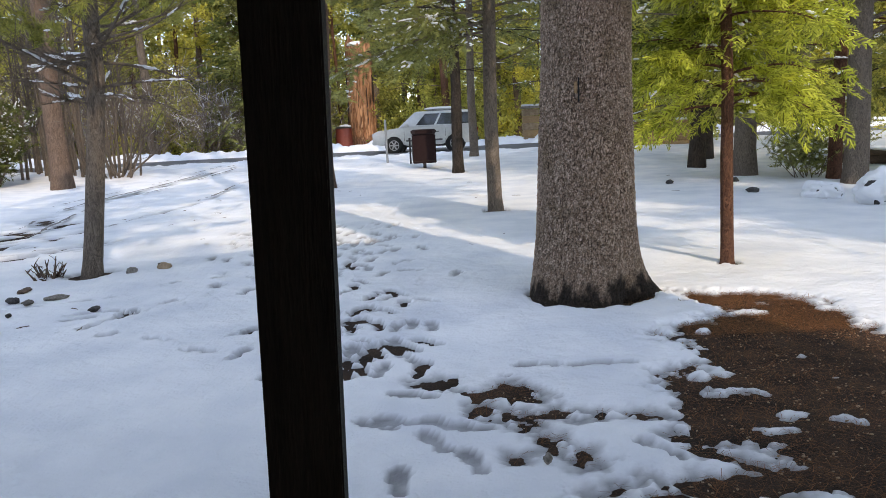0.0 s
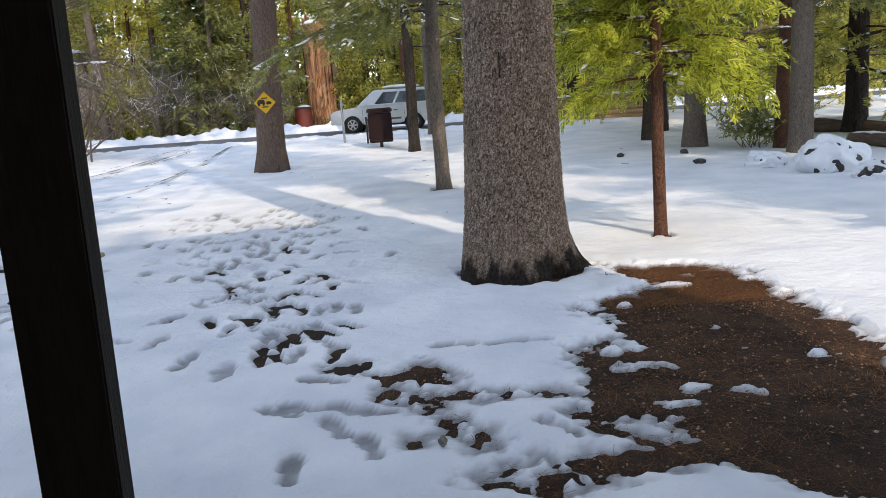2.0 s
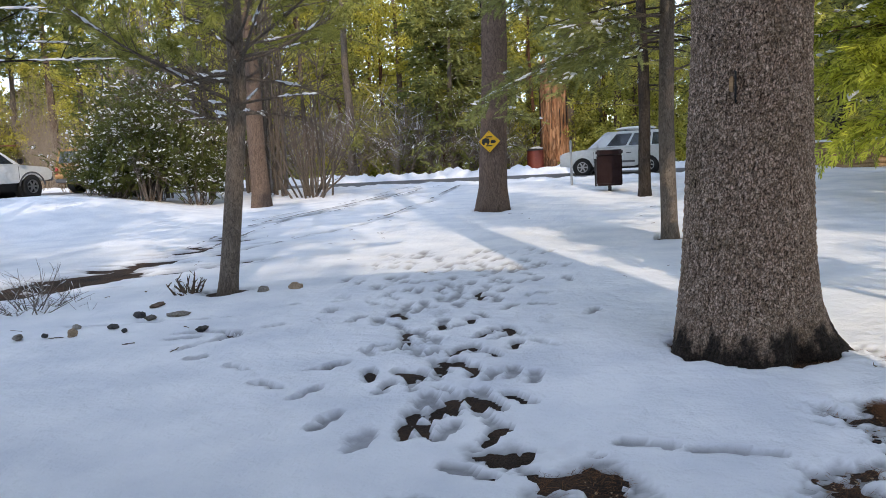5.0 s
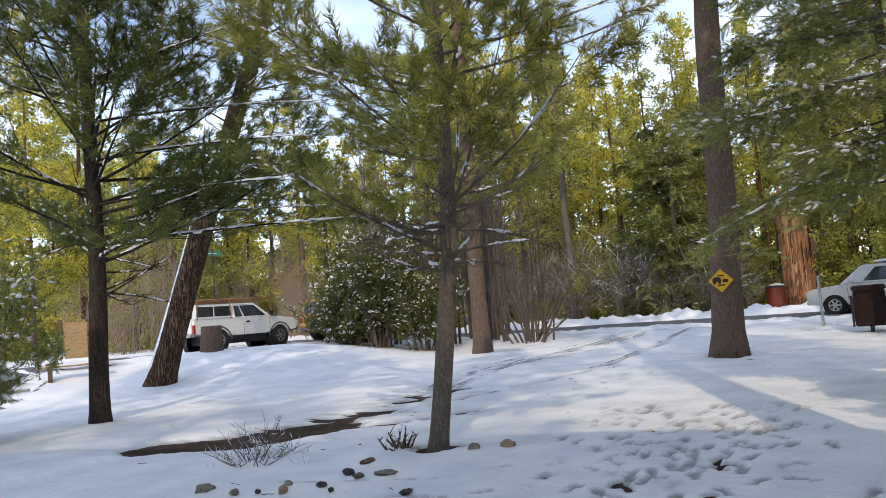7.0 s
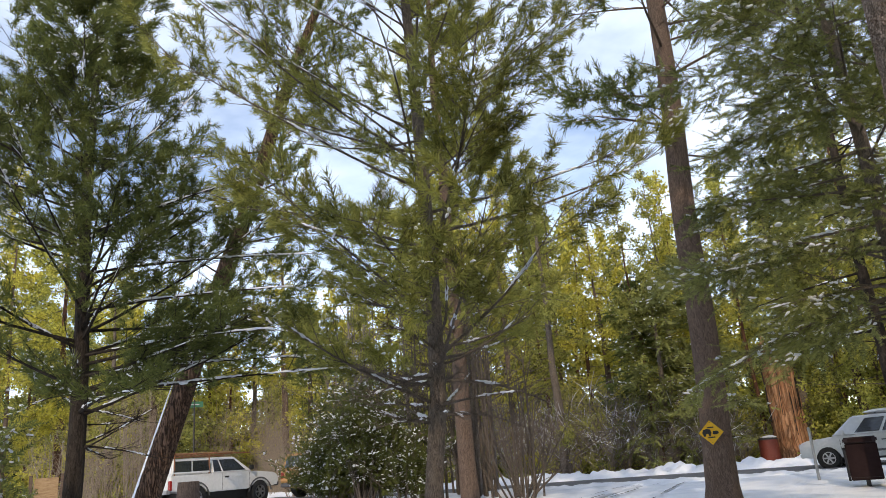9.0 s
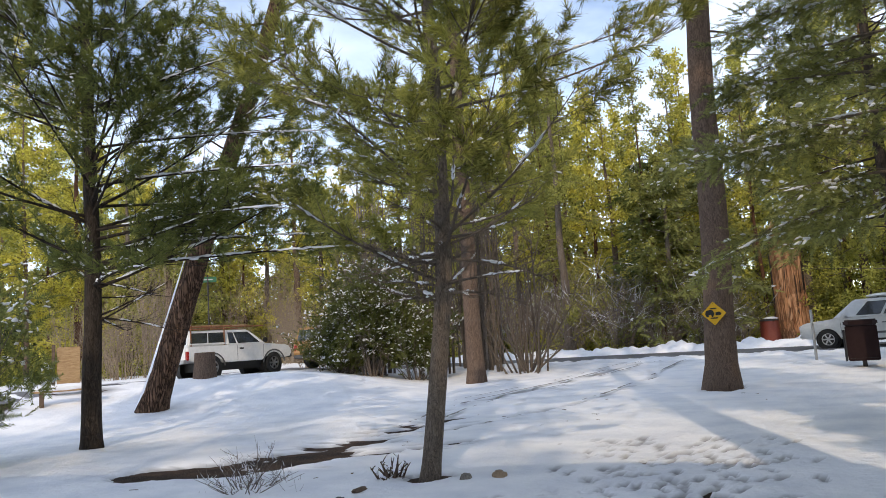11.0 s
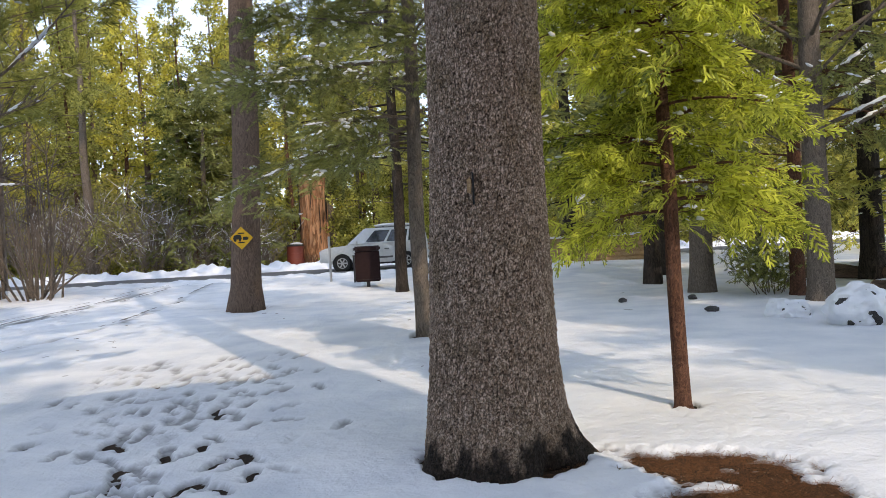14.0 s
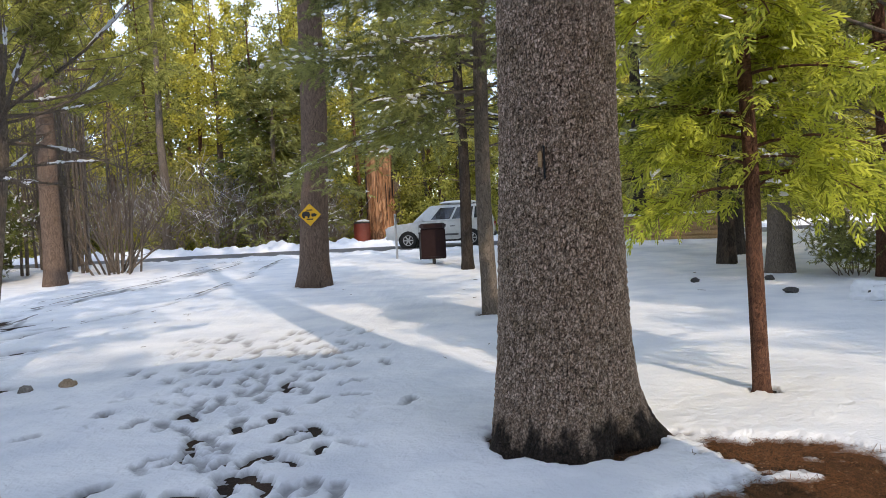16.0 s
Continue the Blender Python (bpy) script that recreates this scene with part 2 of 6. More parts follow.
    l.new(hgt.outputs[0], bp.inputs["Height"])
    l.new(bp.outputs["Normal"], b.inputs["Normal"])
    b.inputs["Roughness"].default_value, b.inputs["Specular IOR Level"].default_value = 0.85, 0.25
    return m


SNOW = snow_material("snow")
SNOW_FIELD = snow_material("thawing_snow", True)
SOIL = mottled("soil", (0.011, 0.007, 0.005), (0.072, 0.042, 0.026), 3.0, rough=0.95, bump=1.0, fine=34, depth=0.03, low=0.40, high=0.60)
SLUSH_DARK = mottled("dark_slush", (0.060, 0.052, 0.050), (0.24, 0.225, 0.225), 6, rough=0.5, bump=0.3)
ROAD = mottled("wet_asphalt", (0.085, 0.087, 0.094), (0.165, 0.168, 0.178), 1.4, rough=0.6, bump=0.25, fine=60)
LITTER = leaf("needle_litter", (0.024, 0.013, 0.008), (0.26, 0.115, 0.050), 0.05)
BARK_BIG = flake_bark("scaly_bark")
BARK_GREY = bark("grey_bark", (0.085, 0.066, 0.054), (0.27, 0.22, 0.18), 80, 0.3)
BARK_BROWN = bark("brown_bark", (0.080, 0.054, 0.042), (0.25, 0.175, 0.135), 66, 0.25)
BARK_DARK = bark("dark_bark", (0.016, 0.013, 0.011), (0.075, 0.060, 0.050), 40, 0.25)
BARK_RED = bark("red_fibrous_bark", (0.050, 0.026, 0.019), (0.21, 0.105, 0.070), 70, 0.4)
BARK_OLD = bark("deep_furrowed_bark", (0.050, 0.032, 0.023), (0.21, 0.125, 0.085), 17, 0.12, 1.0, 0.06, 0.7)
SNAG = bark("bare_red_wood", (0.22, 0.085, 0.04), (0.50, 0.27, 0.15), 7, 0.06, 0.9, 0.05, 0.5)
TWIG = mottled("grey_twigs", (0.075, 0.060, 0.050), (0.24, 0.195, 0.165), 5, rough=0.9, bump=0.2)
TWIG_GREY = mottled("pale_grey_twigs", (0.13, 0.105, 0.09), (0.36, 0.30, 0.26), 5, rough=0.9, bump=0.2)
TWIG_TAN = mottled("tan_twigs", (0.19, 0.14, 0.10), (0.44, 0.35, 0.26), 5, rough=0.9, bump=0.2)
PINE = leaf("pine_needles", (0.056, 0.066, 0.018), (0.46, 0.45, 0.13), 0.45)
PINE_DARK = leaf("dark_pine_needles", (0.020, 0.032, 0.013), (0.23, 0.26, 0.080), 0.40)
FIR = leaf("fir_needles", (0.036, 0.050, 0.020), (0.34, 0.35, 0.12), 0.42)
CEDAR = leaf("cedar_sprays", (0.030, 0.062, 0.012), (0.70, 0.72, 0.12), 0.5)
FAR_LEAF = leaf("far_needles", (0.052, 0.066, 0.016), (0.56, 0.53, 0.13), 0.48)
FAR_YELLOW = leaf("yellow_far_needles", (0.13, 0.130, 0.020), (0.72, 0.64, 0.13), 0.48)
SHRUB_LEAF = leaf("shrub_leaves", (0.020, 0.032, 0.010), (0.13, 0.145, 0.040), 0.3)
ROCK = mottled("granite", (0.10, 0.09, 0.08), (0.30, 0.27, 0.23), 7, rough=0.9, bump=0.5, per_object=0.35)
ROCK_DARK = mottled("dark_rock", (0.025, 0.024, 0.026), (0.10, 0.095, 0.09), 6, rough=0.9, bump=0.5)
# post wood taken almost to black: its backlit shade is in the base colour
POST_WOOD = mottled("shaded_stained_wood", (0.006, 0.005, 0.004), (0.020, 0.015, 0.012), 5, (6, 6, 0.5), 0.8, 0.5, 6)
WALL_WOOD = mottled("brown_stained_siding", (0.075, 0.045, 0.03), (0.15, 0.095, 0.062), 4, (1, 1, 5), 0.8, 0.4, 6)
TAN_WOOD = mottled("tan_weathered_wood", (0.25, 0.15, 0.075), (0.46, 0.31, 0.17), 5, (1, 6, 6), 0.8, 0.4, 6)
LOG_WOOD = mottled("wet_log", (0.055, 0.038, 0.028), (0.18, 0.12, 0.085), 5, (0.6, 4, 4), 0.85, 0.6, 6)
CUT_WOOD = mottled("cut_wood", (0.22, 0.15, 0.095), (0.42, 0.31, 0.21), 9, rough=0.85, bump=0.4)
# litter bin browns, lowered in base colour to stand in for tree shade
BIN_BROWN = plain("shaded_brown_painted_steel", (0.020, 0.007, 0.007), 0.7, 0.0, 0.2)
BIN_LID = plain("shaded_grey_brown_lid", (0.040, 0.029, 0.031), 0.7, 0.0, 0.2)
BIN_RED = plain("rust_red_painted_steel", (0.22, 0.045, 0.028), 0.5)
STEEL = plain("galvanised_steel", (0.45, 0.45, 0.45), 0.45, 0.7)
IRON = plain("dark_iron", (0.05, 0.045, 0.045), 0.6, 0.3)
YELLOW = plain("yellow_sign_paint", (0.85, 0.46, 0.015), 0.5)
BLACK = plain("black_paint", (0.015, 0.014, 0.013), 0.55)
GREEN_SIGN = plain("green_sign", (0.012, 0.12, 0.055), 0.45)
WHITE = plain("white_paint", (0.80, 0.80, 0.78), 0.4, coat=0.4)
SILVER = plain("silver_white_paint", (0.62, 0.63, 0.62), 0.32, 0.25, coat=0.6)
TAN_PAINT = plain("orange_tan_paint", (0.50, 0.26, 0.09), 0.45)
TRIM = plain("grey_plastic_trim", (0.10, 0.10, 0.105), 0.6)
RUBBER = mottled("tyre_rubber", (0.014, 0.014, 0.014), (0.03, 0.03, 0.03), 20, rough=0.85)
ALLOY = plain("alloy_rim", (0.50, 0.50, 0.51), 0.35, 0.8)
GLASS = plain("tinted_glass", (0.025, 0.03, 0.034), 0.06, 0.0, 0.8, 0.5)
LAMP_RED = plain("red_lamp", (0.35, 0.02, 0.015), 0.25)
LAMP_CLEAR = plain("headlamp", (0.55, 0.57, 0.6), 0.15, 0.3)
RUST = mottled("rusty_rack", (0.16, 0.06, 0.03), (0.32, 0.15, 0.08), 12, rough=0.85)


# ---------------------------------------------------------------- mesh helpers
rng = np.random.default_rng(7)


def np_mesh(name, V, F, mat, smooth=False, attrs=None):
    """A mesh from arrays: V (n, 3), F a list of (k, 3) or (k, 4) index arrays."""
    me = bpy.data.meshes.new(name)
    V = np.asarray(V, np.float32)
    F = [np.asarray(f, np.int32) for f in F if len(f)]
    loops = np.concatenate([f.ravel() for f in F])
    sizes = np.concatenate([np.full(len(f), f.shape[1], np.int32) for f in F])
    starts = np.concatenate([[0], np.cumsum(sizes)[:-1]]).astype(np.int32)
    me.vertices.add(len(V))
    me.vertices.foreach_set("co", V.ravel())
    me.loops.add(len(loops))
    me.loops.foreach_set("vertex_index", loops)
    me.polygons.add(len(sizes))
    me.polygons.foreach_set("loop_start", starts)
    me.polygons.foreach_set("use_smooth", np.full(len(sizes), smooth))
    for key, values in (attrs or {}).items():
        me.attributes.new(key, "FLOAT", "POINT").data.foreach_set("value", np.asarray(values, np.float32))
    me.materials.append(mat)
    me.update(calc_edges=True)
    return me


def join(pieces):
    """Arrays of several pieces as one: pieces of (V, F) with one face size each."""
    V, F, k = [], {}, 0
    for v, f in pieces:
        V.append(v)
        F.setdefault(f.shape[1], []).append(f + k)
        k += len(v)
    return np.concatenate(V), [np.concatenate(f) for f in F.values()]


def tube(P, R, sides=6):
    P, R = np.asarray(P, float), np.asarray(R, float)
    d = np.gradient(P, axis=0)
    d /= np.linalg.norm(d, axis=1)[:, None] + 1e-9
    ref = np.array([0.0, 0.0, 1.0]) if abs(d[:, 2]).mean() < 0.8 else np.array([1.0, 0.0, 0.0])
    a = np.cross(d, ref)
    a /= np.linalg.norm(a, axis=1)[:, None] + 1e-9
    b = np.cross(d, a)
    w = np.arange(sides) * 2 * np.pi / sides
    V = P[:, None] + R[:, None, None] * (np.cos(w)[None, :, None] * a[:, None] + np.sin(w)[None, :, None] * b[:, None])
    k = len(P)
    i = np.arange(k - 1)[:, None] * sides
    j = np.arange(sides)[None]
    jn = (j + 1) % sides
    F = np.stack([i + j, i + jn, i + sides + jn, i + sides + j], -1).reshape(-1, 4)
    return V.reshape(-1, 3), F


def turned(D, spin=None):
    """Matrices that lay a template's z axis along each direction of D, with a random spin."""
    D = D / (np.linalg.norm(D, axis=1)[:, None] + 1e-9)
    n = len(D)
    ref = rng.normal(size=(n, 3)) if spin is None else np.tile(np.array(spin, float), (n, 1))
    a = np.cross(ref, D)
    a /= np.linalg.norm(a, axis=1)[:, None] + 1e-9
    b = np.cross(D, a)
    return np.stack([a, b, D], -1)


def scatter(T, TF, P, M, S):
    V = np.einsum("nij,kj->nki", M, T) * np.asarray(S)[:, None, None] + P[:, None]
    F = TF[None] + (np.arange(len(P)) * len(T))[:, None, None]
    return V.reshape(-1, 3), F.reshape(-1, TF.shape[1])


def flake_clump(count, long, wide, seed):
    """Foliage seen from far: small flakes set at random in a flattened clump, 1 across."""
    r = np.random.default_rng(seed)
    V, F = [], []
    for i in range(count):
        o = r.normal(size=3) * (0.30, 0.30, 0.26)
        d = r.normal(size=3) + (0, 0, 0.3)
        d /= np.linalg.norm(d)
        s = np.cross(d, r.normal(size=3))
        s *= wide / 2 / np.linalg.norm(s)
        V += [o - s, o + s, o + d * long * r.uniform(0.7, 1.2)]
        F.append([3 * i, 3 * i + 1, 3 * i + 2])
    return np.array(V), np.array(F)


def bottle_brush(count, width, seed):
    """A foxtail of needles along a shoot, 1 long: the needles lean forward all round it."""
    r = np.random.default_rng(seed)
    V, F = [], []
    for i in range(count):
        z = -0.25 + 0.85 * (i + r.uniform(0, 1)) / count
        th, ph = r.uniform(0.45, 1.05) * (1.0 - 0.45 * max(z, 0)), r.uniform(0, 2 * np.pi)
        d = np.array([np.sin(th) * np.cos(ph), np.sin(th) * np.sin(ph), np.cos(th)])
        s = np.cross(d, r.normal(size=3))
        s *= width / 2 / np.linalg.norm(s)
        o, ln = np.array([0, 0, z]), r.uniform(0.45, 0.72)
        V += [o - s, o + s, o + d * ln + np.array([0, 0, -0.04])]
        F.append([3 * i, 3 * i + 1, 3 * i + 2])
    return np.array(V), np.array(F)


def feather_spray(pairs, seed, droop=0.3):
    """A feathery cedar spray along z, 1 long: side shoots that fork once more, all in one drooping plane."""
    r = np.random.default_rng(seed)
    V, F = [], []

    def sliver(o, d, ln, w):
        d = d / np.linalg.norm(d)
        side = np.cross(d, (0, 1, 0))
        side = side / (np.linalg.norm(side) + 1e-9) * w
        k = len(V)
        V.extend([o - side * 0.6, o + side * 0.6, o + d * ln * 0.7 + side, o + d * ln])
        F.append([k, k + 1, k + 2, k + 3])
    for i in range(pairs):
        t = (i + 0.4) / pairs
        o = np.array([0, -droop * t * t, t * 0.82])
        for sgn in (-1, 1):
            a = radians(r.uniform(26, 44)) * sgn
            ln = (0.46 - 0.30 * t) * r.uniform(0.75, 1.2)
            d = np.array([np.sin(a), -0.25 * t - r.uniform(0, 0.25), np.cos(a)])
            sliver(o, d, ln, 0.044)
            for j in range(2):
                a2 = a + radians(r.uniform(18, 34)) * (-1) ** j
                sliver(o + d * ln * (0.4 + 0.25 * j), np.array([np.sin(a2), -0.35 * t - r.uniform(0, 0.3), np.cos(a2)]), ln * r.uniform(0.35, 0.55), 0.040)
    sliver(np.array([0, -droop * 0.45, 0.62]), np.array([0, -0.4, 0.9]), 0.40, 0.034)
    return np.array(V), np.array(F)


def flat_spray(pairs, width, seed, droop=0.25):
    """A flat fern-like spray along z, 1 long, its side shoots in the plane of x."""
    r = np.random.default_rng(seed)
    V, F = [], []

    def blade(o, d, ln, w):
        side = np.cross(d, (0, 1, 0))
        side = side / (np.linalg.norm(side) + 1e-9) * w
        k = len(V)
        V.extend([o, o + d * ln * 0.45 + side, o + d * ln, o + d * ln * 0.45 - side])
        F.append([k, k + 1, k + 2, k + 3])
    for i in range(pairs):
        t = (i + 0.5) / pairs
        o = np.array([0, -droop * t * t, t * 0.8])
        for sgn in (-1, 1):
            a = radians(r.uniform(32, 55)) * sgn
            ln = (0.42 - 0.28 * t) * r.uniform(0.75, 1.15)
            d = np.array([np.sin(a), -0.25 * t - r.uniform(0, 0.2), np.cos(a)])
            blade(o, d / np.linalg.norm(d), ln, width * ln)
    blade(np.array([0, -droop * 0.5, 0.7]), np.array([0, -0.3, 0.95]), 0.32, width * 0.3)
    return np.array(V), np.array(F)


def comb_twig(pairs, width, seed, long=0.30):
    """A fir twig along z, 1 long, with short stiff needles to both sides."""
    r = np.random.default_rng(seed)
    V, F = [], []
    for i in range(pairs):
        t = (i + 0.3) / pairs
        for sgn in (-1, 1):
            a = radians(r.uniform(40, 65)) * sgn
            ln = long * (1 - 0.47 * t) * r.uniform(0.8, 1.15)
            d = np.array([np.sin(a), r.uniform(-0.25, 0.35), np.cos(a)]) * ln
            k = len(V)
            V += [np.array([0, 0, t - width]), np.array([0, 0, t + width]), np.array([0, 0, t]) + d]
            F.append([k, k + 1, k + 2])
    return np.array(V), np.array(F)


TUFT = bottle_brush(40, 0.048, 1)
TUFT_FAR = flake_clump(14, 0.34, 0.20, 2)
TUFT_WOOD = flake_clump(9, 0.42, 0.26, 6)
TUFT_MID = bottle_brush(24, 0.062, 9)
SPRAY = flat_spray(6, 0.17, 3)
FEATHER = feather_spray(5, 13)
COMB = comb_twig(14, 0.032, 4, 0.21)
COMB_LEAF = comb_twig(9, 0.05, 4)
COMB_FAR = comb_twig(7, 0.08, 5, 0.26)
ICO = bmesh.new()
bmesh.ops.create_icosphere(ICO, subdivisions=1, radius=1.0)
LUMP = (np.array([v.co[:] for v in ICO.verts]), np.array([[v.index for v in f.verts] for f in ICO.faces]))
ICO.free()


def snow_clumps(P, D, size, r, many=4):
    """Snow caught on shoots: a few small flattened lumps strung along each one."""
    n = len(P) * many
    D = D * (1, 1, 0.35)
    D = D / (np.linalg.norm(D, axis=1)[:, None] + 1e-9)
    Q = np.repeat(P, many, 0) + np.repeat(D, many, 0) * r.uniform(-0.4, 0.75, (n, 1)) * size + r.normal(size=(n, 3)) * size * (0.10, 0.10, 0.05) + (0, 0, size * 0.12)
    A = np.array([np.diag(v) for v in np.stack([r.uniform(0.5, 1.2, n), r.uniform(0.35, 0.6, n), r.uniform(0.9, 2.0, n)], 1)])
    V, F = scatter(*LUMP, Q, turned(np.repeat(D, many, 0) + r.normal(size=(n, 3)) * 0.25, (0, 0, 1)) @ A, size * r.uniform(0.05, 0.13, n))
    V += (np.sin(V[:, [1, 2, 0]] * 41) + np.sin(V[:, [2, 0, 1]] * 67)) * size * 0.018
    return V, F


def hash2(i, j, seed):
    h = np.sin(i * 127.1 + j * 311.7 + seed * 74.7) * 43758.5453
    return h - np.floor(h)


def vnoise(x, y, seed=0):
    i, j = np.floor(x), np.floor(y)
    u, v = x - i, y - j
    u, v = u * u * (3 - 2 * u), v * v * (3 - 2 * v)
    a, b = hash2(i, j, seed), hash2(i + 1, j, seed)
    c, d = hash2(i, j + 1, seed), hash2(i + 1, j + 1, seed)
    return (a + (b - a) * u) * (1 - v) + (c + (d - c) * u) * v


def fbm(x, y, octaves=4, seed=0):
    s, a, t = 0.0, 0.5, 0.0
    for k in range(octaves):
        s = s + a * vnoise(x * 2 ** k, y * 2 ** k, seed + k)
        t += a
        a *= 0.5
    return s / t


def step(a, b, x):
    t = np.clip((x - a) / (b - a), 0, 1)
    return t * t * (3 - 2 * t)


def cellular(u, v, seed, wrap=None):
    """Nearest and second distance a random value of the nearest cell and the height above its middle, in a jittered grid."""
    f1, f2, rid, lift = np.full(u.shape, 9.0), np.full(u.shape, 9.0), np.zeros(u.shape), np.zeros(u.shape)
    iu, iv = np.floor(u), np.floor(v)
    for a in (-1, 0, 1):
        for b in (-1, 0, 1):
            ci, cj = iu + a, iv + b
            wi = np.mod(ci, wrap) if wrap else ci
            px, py = ci + 0.15 + 0.7 * hash2(wi, cj, seed), cj + 0.15 + 0.7 * hash2(wi, cj, seed + 5)
            d = np.hypot(u - px, v - py)
            r = hash2(wi, cj, seed + 9)
            near = d < f1
            lift = np.where(near, v - py, lift)
            f2 = np.where(near, f1, np.minimum(f2, d))
            rid = np.where(near, r, rid)
            f1 = np.where(near, d, f1)
    return f1, f2, rid, lift


def part(name, bm, mat, parent=None, label="", smooth=False, at=None):
    """Links a bmesh (or a ready mesh) as one mesh object under a thing or a part."""
    if isinstance(bm, bpy.types.Mesh):
        me = bm
    else:
        me = bpy.data.meshes.new(name)
        bmesh.ops.recalc_face_normals(bm, faces=bm.faces)
        bm.to_mesh(me)
        bm.free()
        me.materials.append(mat)
        if smooth:
            me.polygons.foreach_set("use_smooth", np.ones(len(me.polygons), bool))
    ob = new(name, me)
    ob.parent = parent
    if name in ("snow_load", "leaves", "twigwork", "stem", "branchwork"):
        ob["kind"] = "stuff"
    if at is not None:
        ob.matrix_basis = at
    if label:
        tagged(ob, label=label)
    return ob


def thing(name, label, category, at, group="", kind=""):
    ob = new(name)
    ob.empty_display_size = 0.2
    ob.matrix_basis = at
    return tagged(ob, label, category, group, kind)


def box(x0, x1, y0, y1, z0, z1, bevel=0.0, bm=None):
    bm = bm or bmesh.new()
    geo = bmesh.ops.create_cube(bm, size=1.0, matrix=Matrix.Translation(((x0 + x1) / 2, (y0 + y1) / 2, (z0 + z1) / 2)) @ Matrix.Diagonal((x1 - x0, y1 - y0, z1 - z0, 1)))
    if bevel:
        es = {e for v in geo["verts"] for e in v.link_edges}
        bmesh.ops.bevel(bm, geom=list(es), offset=bevel, segments=2, affect="EDGES")
    return bm


def rod(r, z0, z1, sides=12, r2=None, bm=None, m=None):
    bm = bm or bmesh.new()
    mm = Matrix.Translation((0, 0, (z0 + z1) / 2))
    bmesh.ops.create_cone(bm, cap_ends=True, segments=sides, radius1=r, radius2=r if r2 is None else r2, depth=z1 - z0, matrix=(m @ mm) if m else mm)
    return bm


def prism(points, thick, bm=None):
    """A flat outline in x and z, thick along y."""
    bm = bm or bmesh.new()
    a = [bm.verts.new((x, -thick / 2, z)) for x, z in points]
    b = [bm.verts.new((x, thick / 2, z)) for x, z in points]
    bm.faces.new(a)
    bm.faces.new(b[::-1])
    for i in range(len(a)):
        j = (i + 1) % len(a)
        bm.faces.new((a[i], b[i], b[j], a[j]))
    return bm


def boulder(size, seed, rough=0.35):
    """An uneven stone, its base at z = 0."""
    bm = bmesh.new()
    bmesh.ops.create_icosphere(bm, subdivisions=3, radius=1.0)
    for v in bm.verts:
        q = v.co * 1.3 + Vector((seed * 3.7, seed * 1.3, 0))
        k = 1 + rough * noise.noise(q) + rough * 0.5 * noise.noise(q * 2.3)
        v.co = Vector((v.co.x * size[0] * k, v.co.y * size[1] * k, v.co.z * size[2] * k))
    for v in bm.verts:
        v.co.z += size[2] * 0.55
    return bm


# ---------------------------------------------------------------- ground and snow
def lay(x, y):
    """Height of the bare ground: level near the porch, rising to the road and to the drive."""
    x, y = np.asarray(x, float), np.asarray(y, float)
    r = np.hypot(x - 0.6, y - 1.8)
    west = np.degrees(np.arctan2(-(x - 0.6), np.maximum(y - 1.8, 0.01)))
    far = 0.25 * step(23, 31, y)
    drive = (0.93 * np.clip((r - 20.5) / 6.0, 0, 1) ** 1.25 - 0.10 * step(27, 30, r)) * step(31, 46, west)
    return np.maximum(far, drive)


def over(x, y):
    return float(lay(x, y))


def segment(x, y, a, b):
    """Distance of points from a line between two places."""
    ax, ay, bx, by = *a, *b
    t = np.clip(((x - ax) * (bx - ax) + (y - ay) * (by - ay)) / ((bx - ax) ** 2 + (by - ay) ** 2), 0, 1)
    return np.hypot(x - ax - t * (bx - ax), y - ay - t * (by - ay))


def inside(x, y, poly):
    """Signed distance from an outline, positive outside."""
    d, s = np.full(x.shape, 1e9), np.zeros(x.shape, bool)
    for i in range(len(poly)):
        a, b = poly[i - 1], poly[i]
        d = np.minimum(d, segment(x, y, a, b))
        cross = ((a[1] > y) != (b[1] > y)) & (x < (b[0] - a[0]) * (y - a[1]) / (b[1] - a[1] + 1e-12) + a[0])
        s ^= cross
    return np.where(s, -d, d)


BARE = [(2.05, 7.2), (2.8, 7.15), (3.1, 6.85), (3.2, 6.6), (3.12, 6.3), (3.12, 5.9), (3.18, 5.5), (3.2, 4.9), (3.2, 4.3), (3.2, 3.5), (2.7, 3.0), (2.0, 3.05), (1.7, 3.37), (1.3, 3.33),
        (0.9, 3.2), (0.57, 3.37), (0.95, 3.5), (1.41, 3.56), (1.17, 3.9), (1.28, 4.29), (1.37, 4.76), (1.87, 5.2), (1.57, 5.75), (2.0, 6.1), (2.25, 6.4), (1.95, 6.75), (1.95, 7.1)]
RUTS = [((-8.75, 8.6), (-7.9, 9.2), 0.55), ((-7.9, 9.2), (-7.45, 10.4), 0.62), ((0.17, 4.43), (0.40, 4.22), 0.085), ((0.45, 4.34), (1.2, 4.25), 0.05),
        ((0.5, 3.97), (0.66, 3.73), 0.085), ((0.33, 3.78), (0.40, 3.82), 0.04), ((0.38, 4.80), (0.50, 4.62), 0.05), ((-0.22, 4.93), (-0.10, 4.90), 0.03)]
